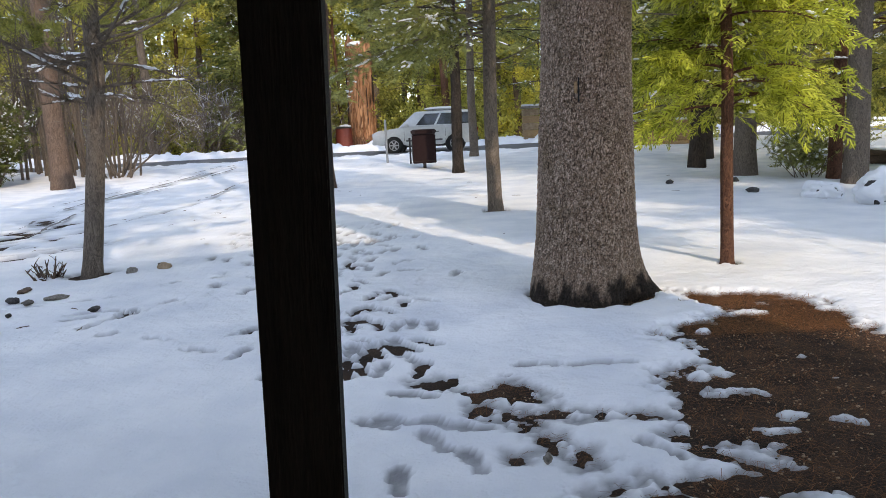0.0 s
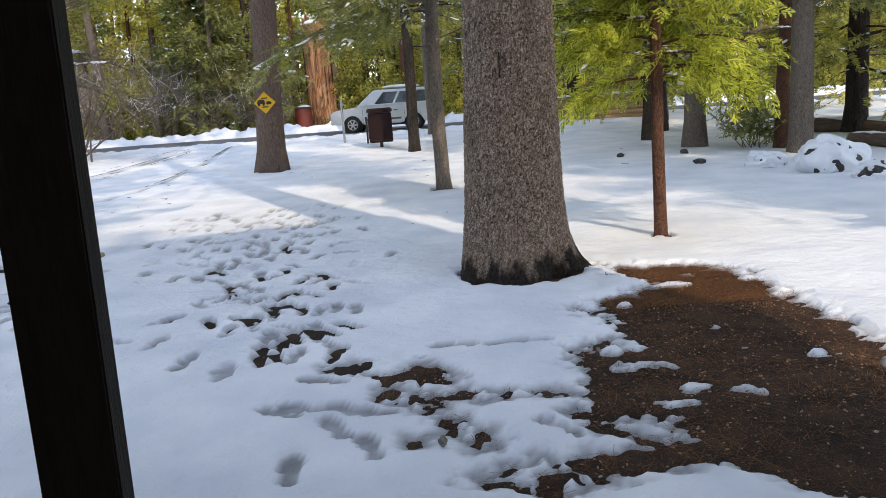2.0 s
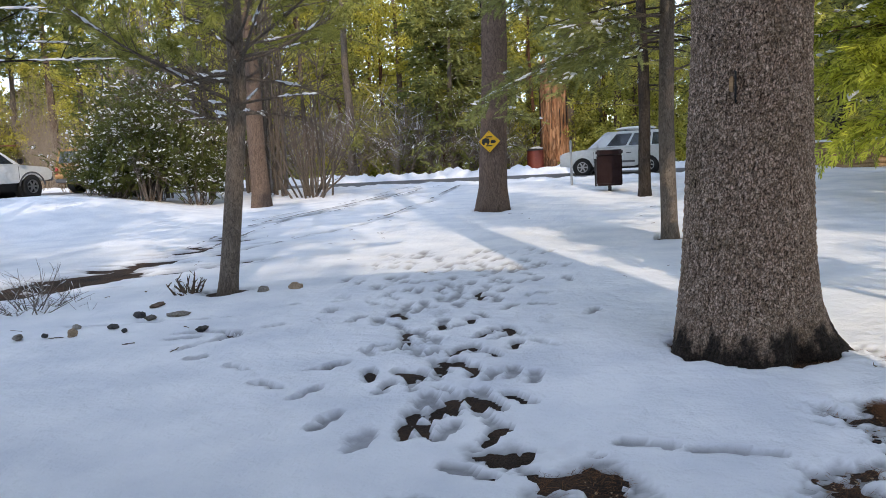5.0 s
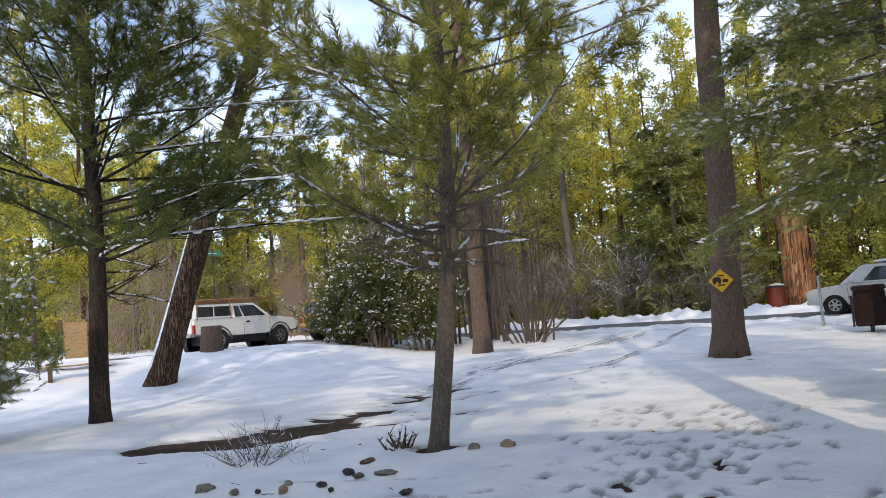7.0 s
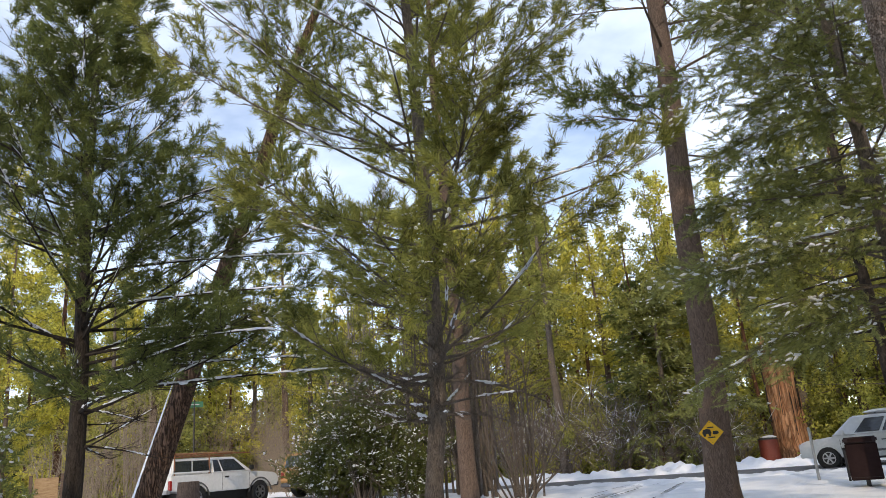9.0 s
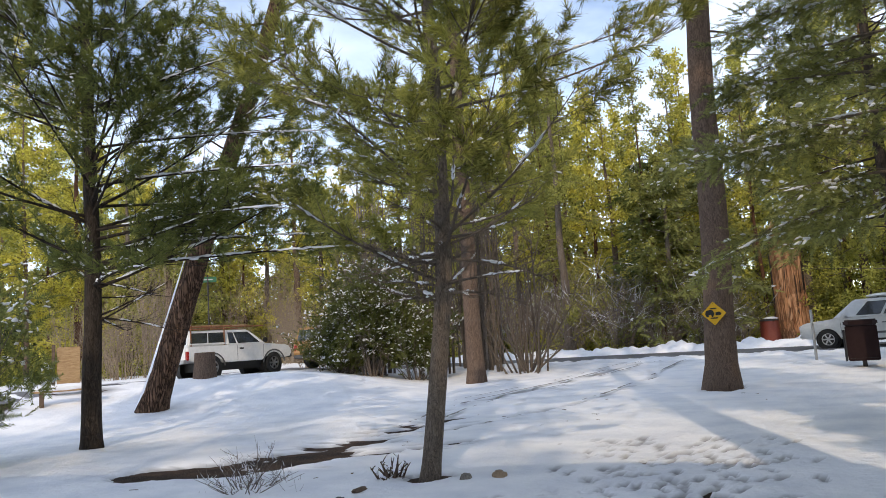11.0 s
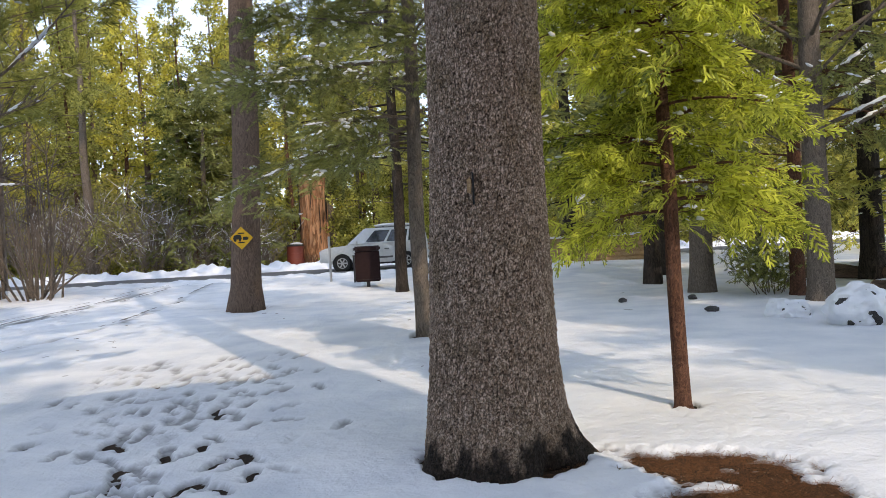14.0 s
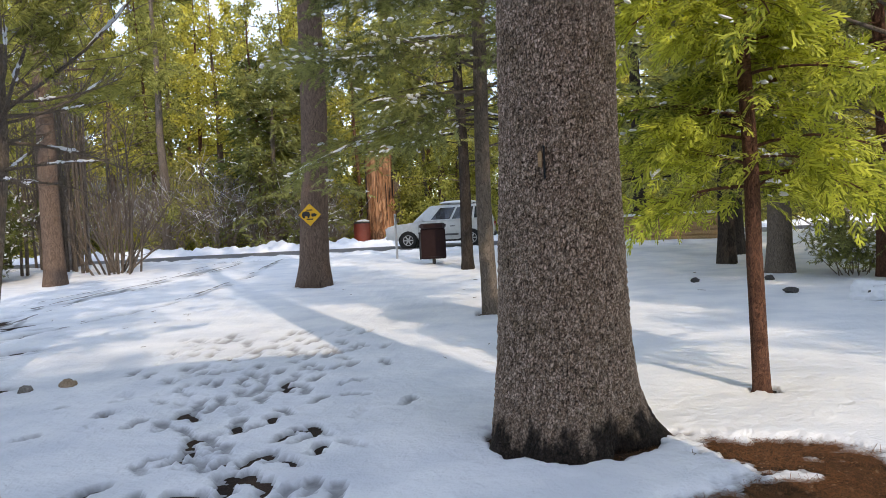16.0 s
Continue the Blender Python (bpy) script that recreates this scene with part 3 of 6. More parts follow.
SLUSH = [((-0.30, 5.0), (0.42, 4.80), 0.20), ((0.0, 4.75), (0.35, 4.60), 0.12), ((-3.6, 7.0), (-3.3, 7.15), 0.08), ((-3.0, 6.4), (-2.7, 6.75), 0.07),
         ((-7.7, 10.4), (-7.6, 12.4), 0.8), ((-7.6, 12.4), (-7.9, 14.6), 0.6), ((-6.6, 10.6), (-5.6, 12.0), 0.3), ((-7.9, 14.0), (-9.1, 17.0), 0.16), ((-9.1, 17.0), (-9.3, 24.0), 0.10), ((-9.3, 24.0), (-8.6, 31.0), 0.16),
         ((-6.9, 12.6), (-6.0, 18.0), 0.10), ((-6.0, 18.0), (-6.6, 25.0), 0.05), ((-3.3, 6.7), (-2.8, 7.7), 0.10), ((-3.4, 8.4), (-2.6, 8.75), 0.07),
         ((-5.1, 7.4), (-3.6, 7.9), 0.06), ((-3.7, 7.2), (-3.1, 7.3), 0.07)]
# footprints: place, heading in degrees from +y to the left, depth
PRINTS = [(-0.26, 3.56, 5, 0.05), (-0.44, 4.25, 60, 0.045), (-0.32, 4.30, 65, 0.05), (-0.73, 5.16, 20, 0.09), (-0.63, 5.2, 25, 0.085), (-0.57, 5.64, 25, 0.11), (-0.47, 5.72, 30, 0.11),
          (-0.33, 5.68, 40, 0.10), (-0.95, 4.94, 10, 0.06), (-1.26, 5.24, -10, 0.05), (0.96, 5.11, 85, 0.06), (0.60, 5.16, 85, 0.05), (1.10, 5.1, 88, 0.05), (-0.24, 4.69, 70, 0.06),
          (0.08, 4.17, 75, 0.06), (-0.05, 4.25, 70, 0.05), (-1.74, 6.31, -30, 0.07), (-1.97, 5.81, 70, 0.08), (-2.43, 6.18, 60, 0.05), (-0.91, 4.98, 10, 0.05), (-0.75, 5.34, 15, 0.08),
          (-0.74, 6.51, 25, 0.10), (-0.85, 6.35, 30, 0.10), (-0.62, 6.38, 20, 0.09), (0.1, 3.75, 20, 0.03), (-0.1, 4.0, 30, 0.03), (1.05, 3.8, 40, 0.04)]
walker = np.random.default_rng(21)
for k in range(240):                                  # the trodden trail towards the road
    t = walker.uniform(0, 1) ** 0.8
    cx, cy = -0.6 - 2.0 * t + walker.normal() * (0.32 + 0.55 * t), 5.3 + 7.4 * t + walker.normal() * 0.25
    PRINTS.append((cx, cy, 14 + walker.normal() * 25, walker.uniform(0.015, 0.085) * (1.0 if t < 0.5 else 0.8)))


def snow_depth(x, y):
    n1 = fbm(x * 1.6, y * 1.6, 4, 3) - 0.5
    n2 = fbm(x * 7, y * 7, 4, 11) - 0.5
    n3 = fbm(x * 0.35, y * 0.35, 3, 23) - 0.5
    base = 0.050 + 0.030 * n1 + 0.04 * n3 + 0.02 * n2
    edge = 0.75 * n1 + 0.55 * n2 + 0.75 * (fbm(x * 15, y * 15, 4, 15) - 0.5)
    sd = inside(x, y, BARE) + (0.24 + 0.16 * step(3.8, 4.6, y)) * edge - 0.03 + 0.20 * step(6.0, 6.9, y)
    for a, b, w in RUTS:
        sd = np.minimum(sd, segment(x, y, a, b) - w + min(0.28, 0.15 + 0.5 * w) * edge)
    depth = np.minimum(base, np.where(sd > 0, sd * 0.30, sd * 0.6))
    clod = fbm(x * 12, y * 12, 3, 47)
    depth = np.where((sd < 0.0) & (x < 1.3) & (x > -1.5) & (clod > 0.58), (clod - 0.58) * 0.14 + 0.004, depth)
    # small leftovers on the bare soil
    left = fbm(x * 3.1, y * 3.1, 3, 41)
    depth = np.where(sd < -0.08, np.maximum(depth, (left - 0.80) * 0.8), depth)
    for cx, cy, rx, ry in ((1.75, 4.6, .16, .07), (1.9, 4.18, .10, .05), (1.72, 4.0, .10, .05), (1.6, 4.95, .26, .10), (2.15, 4.1, .07, .05), (2.45, 6.3, .22, .07), (2.9, 6.55, .13, .06), (2.05, 6.45, .16, .08), (1.6, 3.72, .26, .10), (2.5, 3.55, .07, .06), (2.4, 5.15, .06, .04)):
        q = 0.75 - np.hypot((x - cx) / rx, (y - cy) / ry) + 3.2 * n2 + 2.0 * (fbm(x * 17, y * 17, 3, 19) - 0.5) + 1.4 * n1
        depth = np.where(sd < 0.05, np.maximum(depth, np.minimum(0.02, 0.03 * q)), depth)
    for a, b, w in SLUSH:
        q = np.clip(0.62 - 0.7 * segment(x, y, a, b) / w + 3.0 * n2 + 1.6 * n1, 0, 1)
        depth = depth - q * 0.15 * step(0.1, 0.55, q)
    # wells round the trunks
    for cx, cy, r in ((1.33, 7.15, 0.55), (3.03, 8.2, 0.075), (-4.5, 9.3, 0.22), (-3.55, 20.8, 0.5), (0.86, 13.8, 0.18)):
        depth = depth - 0.13 * (1 - step(r, r + 0.07, np.hypot(x - cx, y - cy) + 0.25 * n2))
    # shovelled banks along the road and the drive
    bank = np.exp(-((y - 31.6 - 0.4 * np.sin(x * 0.7)) / 0.8) ** 2) * 0.03 * (0.5 + fbm(x * 0.9, y * 0.9, 3, 51)) * (x > -26)
    bank += np.exp(-((y - 39.6 - 0.5 * np.sin(x * 0.5)) / 1.0) ** 2) * 0.15 * (0.4 + fbm(x * 0.8, y * 0.8, 3, 52)) * (x > -30)
    road = (y > 32.5) & (y < 38.4) & (x > -30) & (x < 30)
    drive = segment(x, y, (-25.0, 34.0), (-23.5, 12.0)) < 2.6
    depth = depth + bank
    depth = np.where(road, np.minimum(depth, 0.04 + 0.14 * (fbm(x * 1.1, y * 2.0, 3, 61) - 0.25)), depth)
    depth = np.where(drive, np.minimum(depth, 0.02 + 0.25 * (fbm(x * 0.8, y * 0.8, 3, 62) - 0.5)), depth)
    for cx, cy, head, deep in PRINTS:
        pick = (abs(x - cx) < 0.35) & (abs(y - cy) < 0.35)
        if not pick.any():
            continue
        px, py = x[pick] - cx, y[pick] - cy
        h = radians(head)
        u, v = px * math.cos(h) + py * math.sin(h), -px * math.sin(h) + py * math.cos(h)
        toe = np.hypot(u / 0.062, (v - 0.06) / 0.115)
        heel = np.hypot(u / 0.05, (v + 0.10) / 0.065)
        q = np.minimum(toe, heel) + 0.40 * n2[pick] + 0.25 * n1[pick]
        press = deep * (1 - step(0.82, 1.05, q))
        floor = -0.02 if deep > 0.068 else 0.004
        depth[pick] = np.minimum(depth[pick], np.maximum(base[pick] - press, floor)) + 0.006 * np.exp(-((q - 1.3) / 0.25) ** 2)
    depth = np.where((x > -9.2) & (x < 4.6) & (y < 1.95) & (y > -8.2), -0.2, depth)   # dry under the cabin
    return np.maximum(depth, np.where(y < 1.95, -0.2, -0.06))


def stretched(lo, hi, near_lo, near_hi, fine, growth=1.06):
    """Grid lines: even where the camera is close, wider and wider away from it."""
    mid = np.arange(near_lo, near_hi + fine / 2, fine)
    up, s = [near_hi], fine
    while up[-1] < hi:
        s *= growth
        up.append(up[-1] + s)
    dn, s = [near_lo], fine
    while dn[-1] > lo:
        s *= growth
        dn.append(dn[-1] - s)
    return np.concatenate([dn[:0:-1], mid, up[1:]])


def sheet(xs, ys, height):
    X, Y = np.meshgrid(xs, ys)
    Z = height(X.ravel(), Y.ravel())
    V = np.stack([X.ravel(), Y.ravel(), Z], 1)
    nx, ny = len(xs), len(ys)
    i = (np.arange(ny - 1)[:, None] * nx + np.arange(nx - 1)[None]).ravel()
    return V, np.stack([i, i + 1, i + nx + 1, i + nx], 1)


V, F = sheet(stretched(-700, 700, -3, 4, 0.09, 1.07), stretched(-120, 900, 2.5, 9, 0.09, 1.07),
             lambda x, y: lay(x, y) + 0.018 * (fbm(x * 4, y * 4, 4, 71) - 0.5))
tagged(new("ground", np_mesh("ground", V, [F], SOIL, True)), "dark brown bare soil with rotting needles under thawing snow", "ground", kind="structure")
def thin(V):
    """How far the snow has thinned to grey slush, 0 to 1."""
    return 1 - step(-0.005, 0.034, V[:, 2] - lay(V[:, 0], V[:, 1]) + 0.02 * (fbm(V[:, 0] * 9, V[:, 1] * 9, 3, 81) - 0.5))


V, F = sheet(stretched(-150, 150, -3.2, 3.5, 0.028, 1.042), stretched(-60, 160, 3.0, 8.0, 0.028, 1.034), lambda x, y: lay(x, y) + snow_depth(x, y))
tagged(new("snow", np_mesh("snow", V, [F], SNOW_FIELD, True, {"slush": thin(V)})), "thin wet white snow cover, trodden with footprints and melting", "snow", kind="structure")

V, F = sheet(np.linspace(-30, 30, 60), np.linspace(32.5, 38.4, 8), lambda x, y: lay(x, y) + 0.11)
tagged(new("road", np_mesh("road", V, [F], ROAD, True)), "wet dark grey asphalt road with slush", "road", kind="structure")
V, F = sheet(np.linspace(-2.4, 2.4, 8), np.linspace(0, 21.5, 60), lambda x, y: lay(x - 24.2, y + 12.3) + 0.03)
V[:, :2] += (-24.2, 12.3)
tagged(new("road_drive", np_mesh("road_drive", V, [F], ROAD, True)), "wet grey asphalt drive with patches of snow", "road", kind="structure")


def snow_bank(y0, width, height, seed, label):
    """Lumpy ploughed snow along the road."""
    xs = np.arange(-30, 24, 0.13)
    ys = np.linspace(-1, 1, 13)

    def rise(x, v):
        y = y0 + v * width + 0.25 * np.sin(x * 0.5 + seed)
        lump = fbm(x * 2.1, y * 2.1, 4, seed) ** 1.3 + 0.35 * fbm(x * 6, y * 6, 3, seed + 9)
        return lay(x, y) + 0.03 + (height * 1.5 * lump + 0.02) * np.maximum(0, 1 - v * v) - 0.08 * (abs(v) > 0.95)
    V, F = sheet(xs, ys, rise)
    V[:, 1] = y0 + V[:, 1] * width + 0.25 * np.sin(V[:, 0] * 0.5 + seed)
    tagged(new("snow_bank", np_mesh("snow_bank", V, [F], SNOW, True)), label, "snow bank", kind="structure")


snow_bank(31.7, 0.75, 0.13, 3, "low lumpy ploughed snow bank along the road")
snow_bank(39.3, 1.1, 0.42, 7, "high lumpy ploughed snow bank beyond the road")


def slush_track(points, width, seed):
    """A broken line of dark slush that a wheel left in the snow."""
    r = np.random.default_rng(seed)
    pts = np.array(points, float)
    along = np.concatenate([[0], np.cumsum(np.hypot(*np.diff(pts, axis=0).T))])
    t = np.arange(0, along[-1], 0.05)
    c = np.stack([np.interp(t, along, pts[:, k]) for k in (0, 1)], 1)
    c = np.stack([np.convolve(np.pad(c[:, k], 40, mode="edge"), np.ones(81) / 81, "valid") for k in (0, 1)], 1)
    c[:, 0] += 0.12 * (fbm(t * 0.9, t * 0 + seed, 3, seed + 4) - 0.5)
    d = np.gradient(c, axis=0)
    d /= np.hypot(*d.T)[:, None]
    nrm = np.stack([-d[:, 1], d[:, 0]], 1)
    wob = 0.55 * fbm(t * 0.5, t * 0 + seed, 2, seed) + 0.45 * fbm(t * 3.1, t * 0 + seed, 3, seed + 2)
    w = width * np.clip(4.5 * (wob - 0.44), 0, 1)
    a = c + nrm * (w * (0.4 + 1.2 * fbm(t * 7, t * 0 + 1, 3, seed + 6)))[:, None]
    b = c - nrm * (w * (0.4 + 1.2 * fbm(t * 7, t * 0 + 5, 3, seed + 7)))[:, None]
    V = np.concatenate([np.column_stack([q, lay(q[:, 0], q[:, 1]) + 0.075 + 0.02 * (w > 0.01)]) for q in (a, b)])
    i = np.arange(len(t) - 1)
    F = np.stack([i, i + 1, i + 1 + len(t), i + len(t)], 1)
    F = F[(w[:-1] > 0.012) & (w[1:] > 0.012)]
    tagged(new("slush_track", np_mesh("slush_track", V, [F], SLUSH_DARK)), "dark wet wheel track broken through the snow", "wheel track", kind="structure")


slush_track([(-7.6, 12.4), (-8.3, 14.5), (-9.2, 17.5), (-9.4, 23.5), (-8.6, 31.5)], 0.06, 3)
slush_track([(-6.6, 11.8), (-6.3, 14.0), (-6.0, 18.0), (-6.6, 24.0), (-7.0, 31.0)], 0.045, 5)
slush_track([(-7.2, 12.2), (-7.6, 14.4), (-8.6, 17.5), (-8.7, 23.5), (-7.9, 31.5)], 0.045, 14)
slush_track([(-8.4, 12.0), (-9.3, 14.6), (-9.9, 18.0), (-9.9, 23.5), (-9.0, 31.5)], 0.035, 9)

# ---------------------------------------------------------------- the cabin with the porch, behind the walk
cabin = thing("cabin", "dark brown wooden cabin, its unseen overhanging upper floor above the porch sized to shade the snow", "cabin", pose(0, 0, 0), kind="structure")
bm = bmesh.new()                                       # unseen upper floor sized to shade snow and trunk, its roof falling to the west
prof = [(-9.0, 2.75), (4.55, 2.75), (4.55, 7.45), (2.2, 7.2), (-9.0, 4.7)]
a = [bm.verts.new((x, 1.92, z)) for x, z in prof]
b = [bm.verts.new((x, -8.0, z)) for x, z in prof]
bm.faces.new(a)
bm.faces.new(b)
for i in range(len(a)):
    j = (i + 1) % len(a)
    bm.faces.new((a[i], a[j], b[j], b[i]))
part("unseen_upper_floor", bm, WALL_WOOD, cabin)
part("wall", box(-9.0, 4.55, -8.0, -1.6, -0.1, 2.74), WALL_WOOD, cabin)
part("porch_floor", box(-9.0, 4.55, -1.6, 1.9, -0.12, 0.06), TAN_WOOD, cabin)
post = thing("porch_post", "dark brown stained timber porch post, square-sawn, its shadow put into a near-black colour", "post", pose(-0.267, 1.811, 1.95, 0, 1.6, 0))
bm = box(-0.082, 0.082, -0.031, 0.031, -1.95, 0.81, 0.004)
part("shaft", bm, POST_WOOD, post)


# ---------------------------------------------------------------- trees
def bent(base, lean, height, k, wobble, r):
    """A trunk's axis from its base; lean = sideways metres per metre, wobble in metres."""
    t = np.linspace(0, 1, k)
    z = t * height
    off = np.stack([np.interp(z, [q[0] for q in lean], [q[1] for q in lean]), np.interp(z, [q[0] for q in lean], [q[2] for q in lean])], 1)
    w = np.stack([np.sin(z * 0.9 + r.uniform(0, 6)), np.sin(z * 0.7 + r.uniform(0, 6))], 1) * wobble * np.minimum(1, z[:, None] / 2)
    return np.stack([base[0] + off[:, 0] + w[:, 0], base[1] + off[:, 1] + w[:, 1], base[2] + z], 1)


def trunk_mesh(axis, radii, sides, r, rough=0.04, flare=1.35):
    V, F = tube(axis, radii, sides)
    k = len(axis)
    V = V.reshape(k, sides, 3)
    z = axis[:, 2] - axis[0, 2]
    w = np.arange(sides) * 2 * np.pi / sides
    ph = r.uniform(0, 6, 3)
    root = (flare - 1) * np.exp(-z / (radii[0] * 1.3))[:, None] * (0.75 + 0.35 * np.sin(3 * w + ph[0]) + 0.25 * np.sin(5 * w + ph[1]))[None]
    bump = rough * (fbm(np.cos(w)[None] * 3 + 9 + 0 * z[:, None], z[:, None] * 3 + np.sin(w)[None] * 3, 3, int(ph[2] * 10)) - 0.5)
    V = axis[:, None] + (V - axis[:, None]) * (1 + root + 2 * bump)[:, :, None]
    return V.reshape(-1, 3), F


def limb(start, az, elev, length, curve, k, r, jitter=0.06):
    """A bough's line: out along az (degrees), rising by elev, bending by curve on its way."""
    t = np.linspace(0, 1, k)
    e = np.radians(elev + curve * t)
    a = radians(az) + np.cumsum(r.normal(size=k)) * jitter
    d = np.stack([np.cos(e) * np.cos(a), np.cos(e) * np.sin(a), np.sin(e)], 1) * (length / (k - 1))
    d[0] = 0
    return np.asarray(start) + np.cumsum(d, 0)


def alive_at(i, limbs):
    return i < limbs


def conifer(name, label, base, height, radius, *, seed, bark_mat, leaf_mat, style="pine", lean=((0, 0, 0), (40, 0, 0)), first=2.0, limbs=40, reach=2.2, top=0.25,
            elev=(5, 25), curve=-25, twigs=7, tufts=5, size=0.16, snow=0.25, dead=0, detail=24, sweep=None, tip=0.02, category="pine tree", shape=0.8, bare=0.25, group="", wobble=0.03, flare=1.35, segs=40, extra=()):
    """A conifer: tapered trunk, boughs with twigs, a crown of needle tufts and the snow that lies on it."""
    r = np.random.default_rng(seed)
    z0 = over(base[0], base[1])
    tree = thing(name, label, category, pose(base[0], base[1], z0), group)
    axis = bent((0, 0, -0.12), lean, height + 0.12, segs, wobble, r)
    zz = axis[:, 2]
    radii = radius * (1 - np.clip(zz / height, 0, 1)) ** 0.75 + tip
    V, F = trunk_mesh(axis, radii, detail, r, flare=flare)
    part("trunk", np_mesh("trunk", V, [F], bark_mat, True), None, tree)
    wood, tuft_p, tuft_d, white = [], [], [], []
    for i in range(-len(extra), limbs + dead):
        own = extra[i] if i < 0 else None
        f = (max(i, 0) + r.uniform(0, 1)) / limbs if i < limbs else r.uniform(-0.22, 0.12)
        z = first + (height * 0.985 - first) * min(1.0, max(f, -first * 0.6 / height))
        if not alive_at(i, limbs):
            z = first * r.uniform(0.8, 1.35)
        f = max(0.0, (z - first) / (height - first))
        alive = i < limbs
        az = r.uniform(0, 360) if sweep is None else r.uniform(*sweep)
        ln = reach * (shape * (1 - f) + top + (1 - shape) * math.sin(math.pi * min(1, f * 1.1 + 0.12))) * r.uniform(0.65, 1.15)
        if not alive:
            ln *= 0.45
        if own:
            z, az, ln = own[0], own[1], own[3]
        p0 = np.array([np.interp(z, zz, axis[:, k]) for k in (0, 1)] + [z])
        k = 7
        P = limb(p0, az, own[2] if own else r.uniform(*elev) + 35 * f * (style not in ("cedar", "feather")), ln, own[4] if own else curve * r.uniform(0.6, 1.4) if alive else r.uniform(-40, 30), k, r, 0.02 if own else 0.06)
        rr = max(0.007, min(0.26 * np.interp(z, zz, radii), 0.011 * ln + 0.005))
        wood.append(tube(P, np.linspace(rr, 0.005, k), 5 if own else 4))
        for q in range((13 if own else 3) if snow else 0):
            if r.random() < (0.8 if own else snow * 0.9):
                a = r.uniform(0.1, 0.85)
                u = np.linspace(a, a + r.uniform(0.08, 0.24), 11)
                Q = np.stack([np.interp(u, np.linspace(0, 1, k), P[:, c]) for c in range(3)], 1)
                here = rr * (1 - a * 0.8)
                w = (here * 0.75 + 0.008) * np.sin(np.linspace(0.25, math.pi - 0.25, 11)) ** 0.5 * r.uniform(0.45, 1.35, 11)
                Q[1:-1] += r.normal(size=(9, 3)) * here * 0.25
                white.append(tube(Q + (0, 0, here * 0.8), w, 6))
        side = np.array([-math.sin(radians(az)), math.cos(radians(az)), 0])
        for j in range(twigs):
            t = r.uniform(bare, 1.0) if alive else r.uniform(0.3, 1)
            q = np.array([np.interp(t, np.linspace(0, 1, k), P[:, c]) for c in range(3)])
            along = (P[min(k - 1, int(t * (k - 1)) + 1)] - P[max(0, int(t * (k - 1)) - 1)])
            along /= np.linalg.norm(along) + 1e-9
            s = (-1) ** j
            d = along * r.uniform(0.5, 1.0) + side * s * r.uniform(0.4, 1.0) + np.array([0, 0, r.uniform(-0.25, 0.45) if style in ("pine", "mid", "far") else r.uniform(-0.35, 0.1)])
            d /= np.linalg.norm(d)
            tl = ln * r.uniform(0.16, 0.36) * (1.15 - 0.6 * t) + 0.1
            m = 3
            tt = np.linspace(0, 1, m)[:, None]
            bend = np.array([0, 0, 0.25 if style in ("pine", "mid", "far") else -0.2]) * tl
            Q = q + d * tl * tt + bend * tt ** 2 + np.cumsum(r.normal(size=(m, 3)), 0) * tl * 0.03
            wood.append(tube(Q, np.linspace(max(0.003, rr * 0.25), 0.002, m), 3))
            if alive:
                n = tufts
                u = r.uniform(0.25, 1.0, n) if style not in ("pine", "mid") else np.linspace(0.55, 1.0, n)[::-1].copy()
                u[0] = 1.0
                pos = np.stack([np.interp(u, np.linspace(0, 1, m), Q[:, c]) for c in range(3)], 1) + r.normal(size=(n, 3)) * size * (0.25 if style not in ("pine", "mid") else 0.22)
                tuft_p.append(pos)
                tuft_d.append(d + r.normal(size=(n, 3)) * 0.45 + np.array([0, 0, 0.25 if style in ("pine", "mid", "far") else -0.1]))
    V, F = join(wood)
    part("branchwork", np_mesh("branchwork", V, F, bark_mat if bark_mat not in (BARK_BIG,) else BARK_GREY, True), None, tree)
    if tuft_p:
        P, D = np.concatenate(tuft_p), np.concatenate(tuft_d)
        T = {"pine": TUFT, "mid": TUFT_MID, "far": TUFT_FAR, "cedar": SPRAY, "feather": FEATHER, "fir": COMB, "fir_far": COMB_FAR}[style]
        M = turned(D, None if style in ("pine", "mid", "far") else (0, 0, 1))
        if style in ("cedar", "feather", "fir", "fir_far"):
            ang = r.normal(size=len(P)) * 0.7
            c, s = np.cos(ang), np.sin(ang)
            R = np.zeros((len(P), 3, 3))
            R[:, 0, 0], R[:, 0, 1], R[:, 1, 0], R[:, 1, 1], R[:, 2, 2] = c, -s, s, c, 1
            # template y is the upper side of the spray
            M = M @ R
        V, F = scatter(*T, P, M, size * r.uniform(0.7, 1.25, len(P)))
        part("crown", np_mesh("crown", V, [F], leaf_mat), None, tree)
        if snow:
            pick = r.random(len(P)) < snow * 0.26
            if pick.any():
                white.append(snow_clumps(P[pick], D[pick], size, r, 2 if style == "fir_far" else 3))
    if white:
        V, F = join(white)
        part("snow_load", np_mesh("snow_load", V, F, SNOW, True), None, tree, "clumps of wet white snow on the boughs")
    return tree


